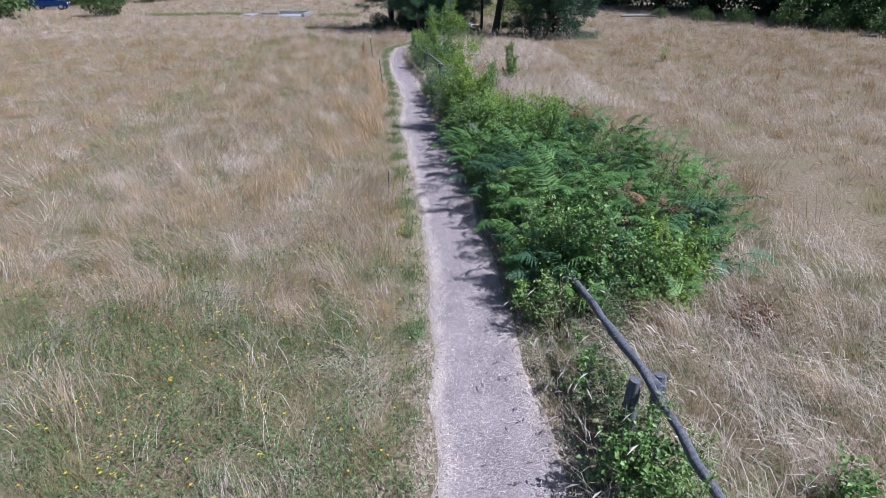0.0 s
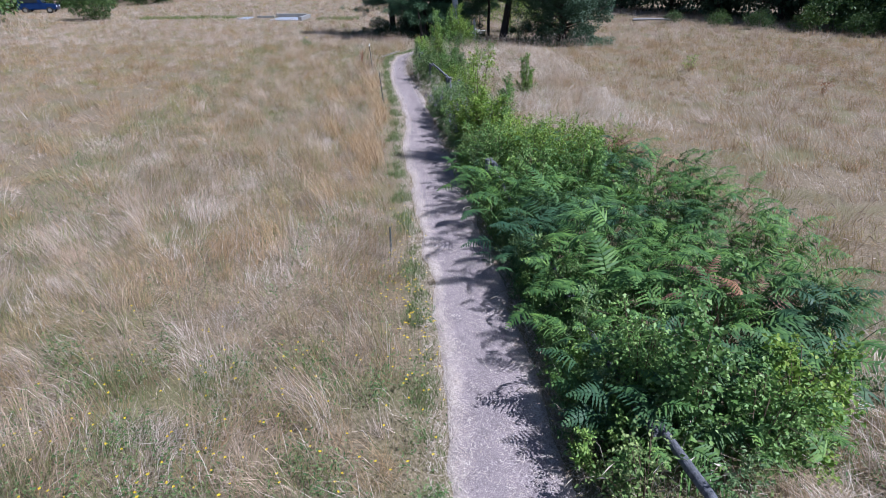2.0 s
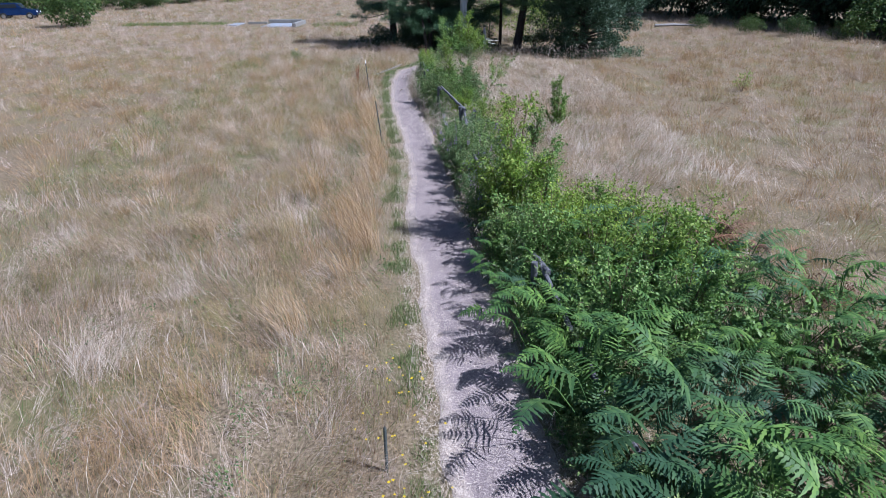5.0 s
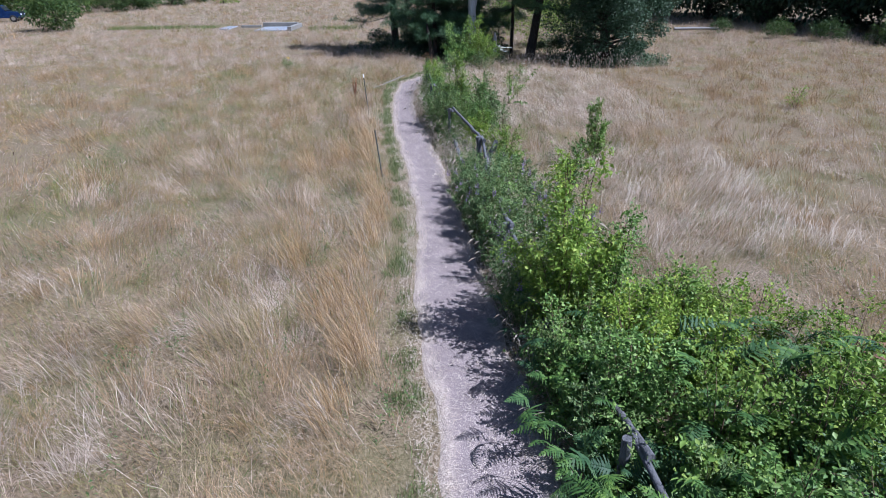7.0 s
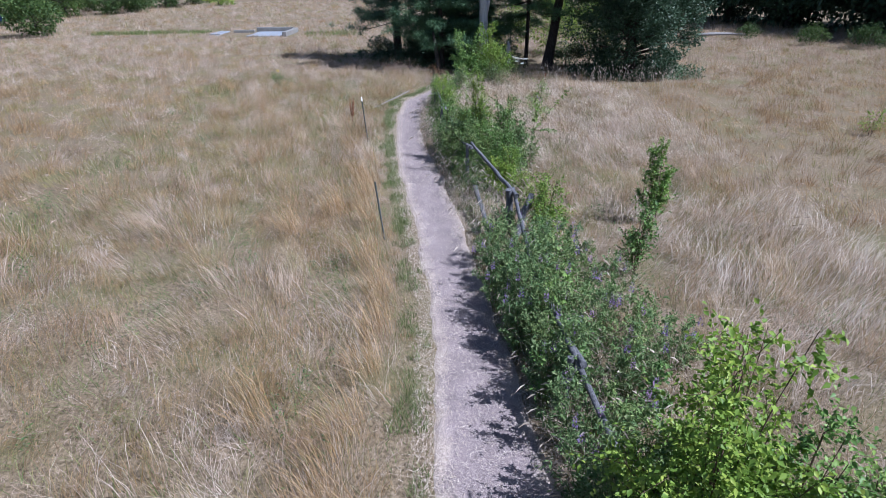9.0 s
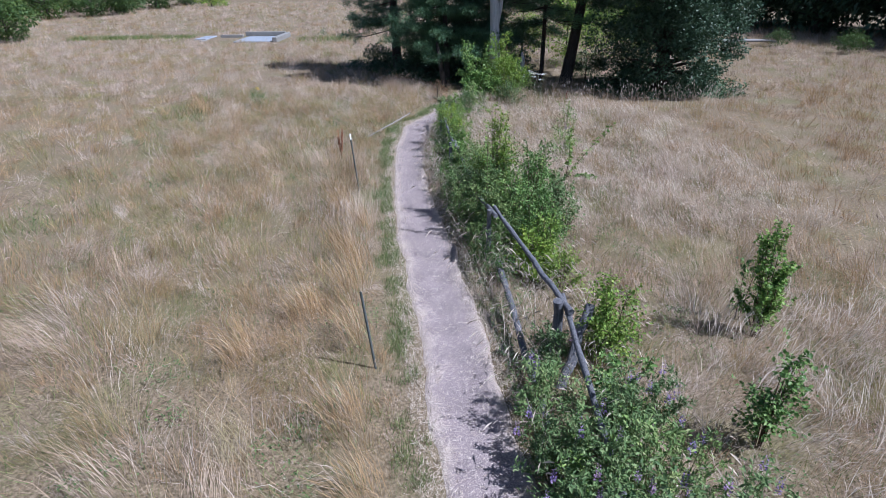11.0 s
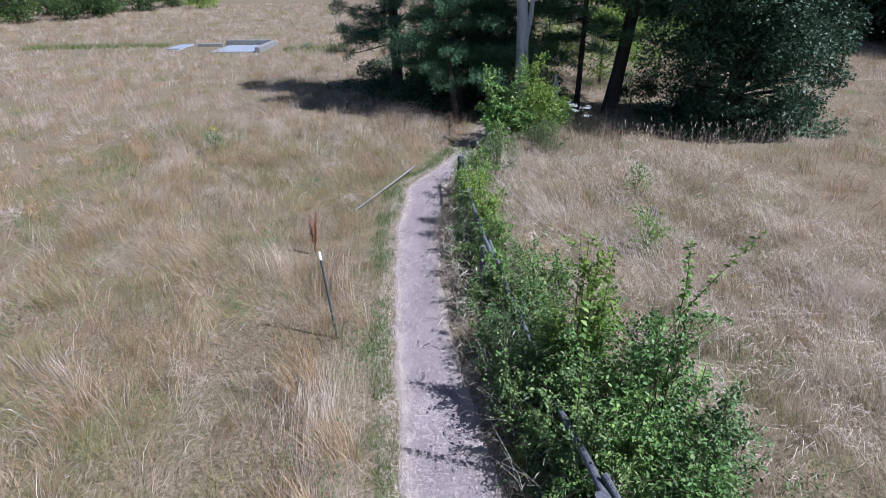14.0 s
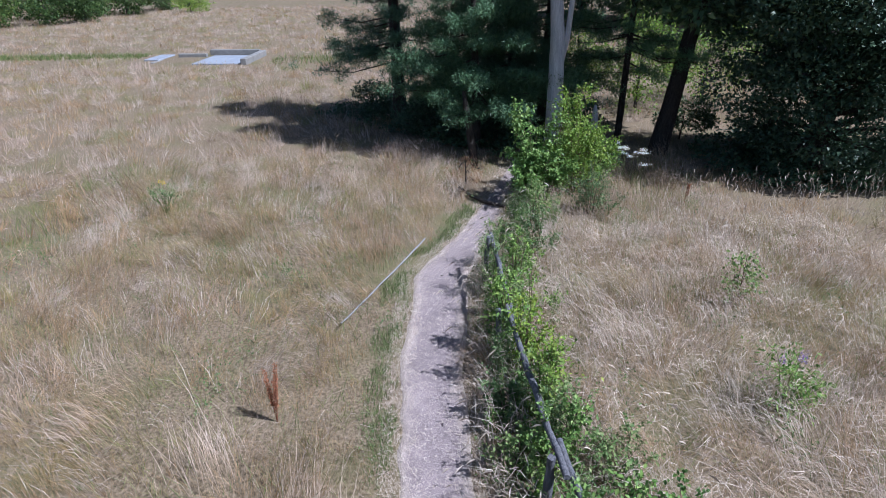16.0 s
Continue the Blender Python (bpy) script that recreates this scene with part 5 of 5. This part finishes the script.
            v, f = slivers(gr, o, np.repeat(ax, m, axis=0) + gr.normal(0, 0.42, (len(t) * m, 3)), 0.066, 0.050)
        else:
            v, f = leaves(gr, t - ax * hs * 0.55, ax, hs, 0.12, 0.3, 0.1)
        tagged(new("grass_seed_heads", mesh("grass_seed_heads", v, f, M_SEED)), "feathery pinkish tan grass seed heads", "grass", kind="stuff")


dry_zone(-7, 0.7, 2.5, 47, 14.5, 30, 0.18, 0.0036, 2, 0.34)
dry_zone(0.7, 8, 2.5, 47, 14.0, 28, 0.18, 0.0037, 2, 0.34, 1.0, M_PALE)
dry_zone(-7, 8, 2.5, 47, 13.0, 18, 0.15, 0.0070, 1, 0, 0.50)
dry_zone(-30, -7, 6, 47, 6.0, 27, 0.24, 0.0080, 1, 0.14)
dry_zone(8, 32, 6, 47, 6.0, 27, 0.24, 0.0080, 1, 0.14)
dry_zone(-30, 32, 47, 66, 5.0, 24, 0.30, 0.011, 1, 0.08, 0.95, M_DISTANT)
dry_zone(-30, 32, -14, 2.5, 3.0, 14, 0.3, 0.02, 1, 0, 0.9)
dry_zone(-30, -7, 2.5, 6, 4.0, 20, 0.25, 0.012, 1, 0)
dry_zone(8, 32, 2.5, 6, 4.0, 20, 0.25, 0.012, 1, 0)
dry_zone(-64, 36, 66, 132, 1.7, 16, 0.50, 0.026, 1, 0, 0.9)
dry_zone(32, 42, 34, 66, 1.8, 14, 0.40, 0.034, 1, 0)
dry_zone(-50, -30, 30, 66, 1.8, 14, 0.40, 0.034, 1, 0)

# bleached stems lying over
x, y = scatter(gr, -7, 8, 2.5, 47, 26)
cover, d, left, weedy = meadow_cover(x, y)
k = (cover > 0.3) & ((tuft(x, y, 2.4, 31) > 0.55) | ((x > 2.8) & (y < 9)) | ((x > 2.6) & (y > 31) & (y < 41))) & ~in_bracken(x, y)
x, y = x[k], y[k]
az, lean = wind(x, y, gr)
v, f, _ = blades(gr, x, y, 0.0, gr.uniform(0.4, 0.9, len(x)), 0.005, az, np.clip(lean + 0.45, 0.2, 1.35), 2)
tagged(new("bleached_straw", mesh("bleached_straw", v, f, M_STRAW)), "bleached straw stems lying over the meadow", "grass", kind="stuff")

for x0, x1, y0, y1, per, way in [(0.9, 1.7, 33, 41, 160, 2.9), (2.7, 8, 2.5, 8.5, 130, 2.4), (2.4, 9.5, 29.5, 41.0, 190, 3.4), (4.2, 8.5, 20.0, 26.5, 170, 0.4), (8.0, 16.0, 14.0, 26.0, 35, 2.9), (1.9, 3.2, 25.2, 29, 40, 2.8)]:
    x, y = scatter(gr, x0, x1, y0, y1, per)
    k = (tuft(x, y, 1.5, 71) > 0.33) & ~in_bracken(x, y) & (off_trail(x, y)[0] > 0.3)
    x, y = x[k], y[k]
    v, f, _ = blades(gr, x, y, gr.uniform(0.0, 0.25, len(x)), gr.uniform(0.35, 0.8, len(x)), 0.0065, way + 0.9 * wave(x, y, 2.5, 72) + gr.normal(0, 0.5, len(x)), gr.uniform(0.7, 1.3, len(x)), 2)
    tagged(new("lodged_straw", mesh("lodged_straw", v, f, M_STRAW)), "pale tangled straw lying flat in the meadow", "grass", kind="stuff")

bx, by = scatter(gr, -7, 8, 3, 46, 0.24)
cover, d, left, weedy = meadow_cover(bx, by)
k = (cover > 0.5) & (d > 0.9) & ~in_bracken(bx, by)
bx, by = np.append(bx[k], [-0.9, -1.1, -3.9, 5.2, 5.6, 6.1, 4.9]), np.append(by[k], [31.1, 30.6, 7.4, 21.5, 22.6, 23.4, 24.0])
per = 110
way, far = np.repeat(2.2 + 2.0 * wave(bx, by, 5.0, 11) + gr.normal(0, 0.8, len(bx)), per), np.repeat(gr.uniform(0.75, 1.25, len(bx)), per)
x, y = np.repeat(bx, per), np.repeat(by, per)
n = len(x)
x, y = x + gr.normal(0, 0.20, n) - np.sin(way) * gr.normal(0, 0.10, n), y + gr.normal(0, 0.20, n) + np.cos(way) * gr.normal(0, 0.10, n)
v, f, _ = blades(gr, x, y, 0.10, far * gr.uniform(0.55, 1.0, n), 0.0042, way + gr.normal(0, 0.22, n), np.clip(gr.normal(0.98, 0.16, n), 0.5, 1.2), 2)
tagged(new("laid_grass", mesh("laid_grass", v, f, M_PALE)), "long pale grass bundles laid over by the wind", "grass", kind="stuff")

x, y = scatter(gr, 5.5, 14, 39.5, 42.6, 14)
v, f, tip = blades(gr, x, y, 0.0, gr.uniform(0.7, 1.05, len(x)), 0.006, gr.uniform(0, 6.28, len(x)), gr.uniform(0.1, 0.5, len(x)), 2)
tagged(new("arching_grass", mesh("arching_grass", *joined([(v, f), leaves(gr, tip - np.array([0, 0, 0.06]), gr.normal(0, 0.3, tip.shape) + np.array([0, 0, 1.0]), 0.17, 0.12, 0.3, 0.2)]), M_STRAW)), "pale grass heads before the shade of the trees", "grass", kind="stuff")

x, y = scatter(gr, 0.9, 3.4, 3, 43, 70)
d, left = off_trail(x, y)
k = (d > 0.15) & (d < 1.9) & ~left & (tuft(x, y, 1.1, 81) > np.where((y > 28.5) & (y < 35), 0.25, 0.45)) & ~in_bracken(x, y)
x, y = x[k], y[k]
az_, ln_ = gr.uniform(0, 6.28, len(x)), gr.uniform(0.5, 1.1, len(x))
v, f, tip = blades(gr, x, y, 0.0, gr.uniform(0.6, 1.05, len(x)), 0.005, az_, ln_, 2)
ax = np.stack([np.cos(az_) * 0.9, np.sin(az_) * 0.9, -0.3 + 0 * az_], 1)
tagged(new("arching_grass", mesh("arching_grass", *joined([(v, f), leaves(gr, tip - ax * 0.05, ax, 0.13, 0.13, 0.3, 0.3)]), M_STRAW)), "pale arching grass heads among the fence weeds", "grass", kind="stuff")

# tall golden bunches at the left of the path
tufts_at = [(-0.62, 18.7), (-0.78, 18.1), (-0.55, 17.6), (-0.95, 19.4), (-0.75, 20.3), (-0.6, 21.4), (-1.2, 18.8), (-0.85, 16.7), (-0.9, 27.8), (-0.75, 28.6), (-1.1, 29.3), (-0.8, 30.3), (-0.45, 23.4), (-0.7, 24.6), (-0.5, 22.3), (-0.75, 26.4), (-1.5, 27.0), (-1.9, 20.6), (-2.3, 26.0), (-1.3, 31.6), (-1.5, 15.0)]
gx_, gy_ = np.repeat([p[0] for p in tufts_at], 150), np.repeat([p[1] for p in tufts_at], 150)
n = len(gx_)
a, q = gr.uniform(0, 6.28, n), gr.uniform(0, 1, n) ** 0.6
v, f, _ = blades(gr, gx_ + np.cos(a) * q * 0.26, gy_ + np.sin(a) * q * 0.3, -0.02, gr.uniform(0.55, 1.0, n), 0.0055, a * 0.35 + 2.2 + gr.normal(0, 0.4, n), np.clip(0.22 + 0.3 * q + gr.normal(0, 0.1, n), 0.03, 1), 2)
tagged(new("golden_grass", mesh("golden_grass", v, f, M_GOLD)), "tall golden brown grass bunches beside the path", "grass", kind="stuff")

# green grass: verge of the path, weedy corner, patches
x, y = scatter(gr, -9, 8, 0, 47, 900)
cover, d, left, weedy = meadow_cover(x, y)
patch = tuft(x, y, 3.2, 41)
verge = np.where(left, np.clip(1 - np.abs(d - 0.27) / 0.36, 0, 1) * 0.5, np.clip(1 - np.abs(d - 0.45) / 0.5, 0, 1) * 0.8) * np.clip((tuft(x, y, 0.9, 43) - 0.32) * 3.0, 0.05, 1)
p = np.maximum.reduce([np.full(len(x), 0.07), verge * 0.25, np.clip(weedy * 2.4, 0, 1) * 0.55, np.clip((patch - 0.70) * 2.6, 0, 1) * 0.22, np.where(~left & (d < 6) & (y < 8), 0.16, 0)])
k = (d > 0.0) & (gr.uniform(0, 1, len(x)) < p)
x, y, dd, vv = x[k], y[k], d[k], verge[k]
az, lean = wind(x, y, gr)
L = np.where(dd < 0.75, 0.10 + 0.22 * dd, 0.42) * gr.uniform(0.6, 1.3, len(x))
v, f, _ = blades(gr, x, y, -0.02, L, 0.007 * gr.uniform(0.7, 1.4, len(x)), gr.uniform(0, 6.28, len(x)), np.clip(lean + 0.1, 0.1, 1.1), 1)
tagged(new("green_grass", mesh("green_grass", v, f, M_VERGE)), "short green grass along the path verge", "grass", kind="stuff")

x = np.concatenate([gr.uniform(-27, -17, 2600), gr.uniform(-8, -3.5, 900)])
y = np.concatenate([gr.normal(72.4, 0.6, 2600), gr.normal(69.6, 1.2, 900)])
v, f, _ = blades(gr, x, y, -0.02, gr.uniform(0.15, 0.4, len(x)), 0.035, gr.uniform(0, 6.28, len(x)), gr.uniform(0.1, 0.7, len(x)), 1)
tagged(new("green_grass", mesh("green_grass", v, f, M_VERGE)), "greener grass strip beside the concrete foundation", "grass", kind="stuff")

# verge turf close to the path
x, y = scatter(gr, -1.6, 4.5, 2.5, 43, 2600)
d, left = off_trail(x, y)
lump = 0.42 + 0.22 * np.sin(y * 2.9 + 1.9 * np.sin(y * 0.83)) + 0.40 * wave(x, y, 0.9, 43) + 0.22 * wave(x, y, 0.33, 46)
k = (d > 0.10 + 0.05 * wave(x, y, 0.4, 44)) & np.where(left, d < 0.58, d < 0.45) & (gr.uniform(0, 1, len(x)) < 2.2 * (lump - np.where(left, np.where(y > 28, 0.10, 0.24), 0.4) - 0.9 * np.abs(d - 0.30))) & (gr.uniform(0, 1, len(x)) < np.where(left, 0.85, 0.5))
x, y = x[k], y[k]
v, f, _ = blades(gr, x, y, -0.01, gr.uniform(0.08, 0.20, len(x)), 0.008, gr.uniform(0, 6.28, len(x)), gr.uniform(0.1, 1.0, len(x)), 1)
tagged(new("verge_turf", mesh("verge_turf", v, f, M_TURF)), "short green turf patches along the path edge", "grass", kind="stuff")

# short stubble at the path's edges
x, y = scatter(gr, -1.6, 4.5, 2.5, 47, 700)
d, left = off_trail(x, y)
k = (d > -0.16) & (d < 0.6) & (gr.uniform(0, 1, len(x)) < 1.0 - 1.6 * np.abs(d - 0.08))
x, y = x[k], y[k]
v, f, _ = blades(gr, x, y, -0.01, gr.uniform(0.04, 0.16, len(x)), 0.005, gr.uniform(0, 6.28, len(x)), gr.uniform(0.3, 1.4, len(x)), 1)
tagged(new("straw_stubble", mesh("straw_stubble", v, f, M_STRAW)), "short pale straw stubble along the path edge", "grass", kind="stuff")

# crushed straw on the path
x, y = scatter(gr, -0.9, 3.4, 1.5, 46, 1100)
d, left = off_trail(x, y)
k = (d < 0.30) & (gr.uniform(0, 1, len(x)) < 0.30 + 0.70 * np.clip(1 + (d + 0.12 * wave(x, y, 1.1, 45)) / 0.24, 0, 1))
x, y = x[k], y[k]
n = len(x)
a = gr.uniform(0, 6.28, n)
ln, wd = gr.uniform(0.03, 0.11, n), gr.uniform(0.0015, 0.0032, n)
dv, sv = np.stack([np.cos(a), np.sin(a), gr.normal(0, 0.06, n)], 1) * ln[:, None], np.stack([-np.sin(a), np.cos(a), 0 * a], 1) * wd[:, None]
c = np.stack([x, y, 0.018 + gr.uniform(0, 0.02, n)], 1)
v = np.stack([c - dv * 0.5 - sv, c - dv * 0.5 + sv, c + dv * 0.5], 1).reshape(-1, 3)
tagged(new("straw_litter", mesh("straw_litter", v, np.arange(3 * n).reshape(-1, 3), M_STRAW)), "crushed straw scattered on the footpath", "straw", kind="stuff")

# broad weed leaves low in the grass
x, y = scatter(gr, -9, 8, 0, 46, 34)
cover, d, left, weedy = meadow_cover(x, y)
p = np.maximum.reduce([np.clip(weedy * 2.4, 0, 1) * 0.9, np.where(~left & (d < 0.9), 0.55, 0), np.where(~left & (d < 5) & (y < 8), 0.3, 0), np.clip((tuft(x, y, 2.6, 51) - 0.75) * 3, 0, 1) * 0.6])
k = (d > 0.12) & (gr.uniform(0, 1, len(x)) < p)
x, y = np.repeat(x[k], 18), np.repeat(y[k], 18)
n = len(x)
pts = np.stack([x + gr.normal(0, 0.07, n), y + gr.normal(0, 0.07, n), gr.uniform(0.04, 0.42, n)], 1)
v, f = leaves(gr, pts, gr.normal(0, 1, (n, 3)) * np.array([1, 1, 0.4]), 0.045, 0.40, 0.9)
tagged(new("meadow_weeds", mesh("meadow_weeds", v, f, M_WEED)), "low green leafy weeds between the grass", "weeds", kind="stuff")

# small yellow flowers
spots = [(-3.4, 4.9, 1.6, 1.0, 150), (-5.0, 6.5, 1.0, 0.8, 60), (0.18, 9.6, 0.20, 0.7, 70), (0.05, 11.2, 0.25, 0.7, 55), (-0.05, 13.3, 0.3, 0.8, 40), (-1.5, 7.2, 1.3, 1.2, 110), (-3.0, 8.4, 1.4, 0.8, 60)]
px = np.concatenate([gr.normal(cx, sx, n) for cx, cy, sx, sy, n in spots])
py = np.concatenate([gr.normal(cy, sy, n) for cx, cy, sx, sy, n in spots])
d, left = off_trail(px, py)
k = (d > 0.05) & left
px, py = px[k], py[k]
n = len(px)
hgt = gr.uniform(0.28, 0.5, n) * np.clip(d[k] / 0.5, 0.5, 1)
v1, f1, tip = blades(gr, px, py, 0.0, hgt, 0.004, gr.uniform(0, 6.28, n), gr.uniform(0.05, 0.3, n), 1)
tagged(new("flower_stalks", mesh("flower_stalks", v1, f1, M_VERGE)), "thin green flower stalks in the grass", "wildflowers", kind="stuff")
fx = np.repeat(tip, 5, axis=0)
aa = np.tile(np.arange(5) * 2 * np.pi / 5, n) + np.repeat(gr.uniform(0, 6, n), 5)
v, f = leaves(gr, fx, np.stack([np.cos(aa), np.sin(aa), 0.25 + 0 * aa], 1), 0.018, 0.8, 2.5)
tagged(new("yellow_flowers", mesh("yellow_flowers", v, f, M_YELLOW)), "small yellow meadow flowers", "wildflowers", kind="stuff")
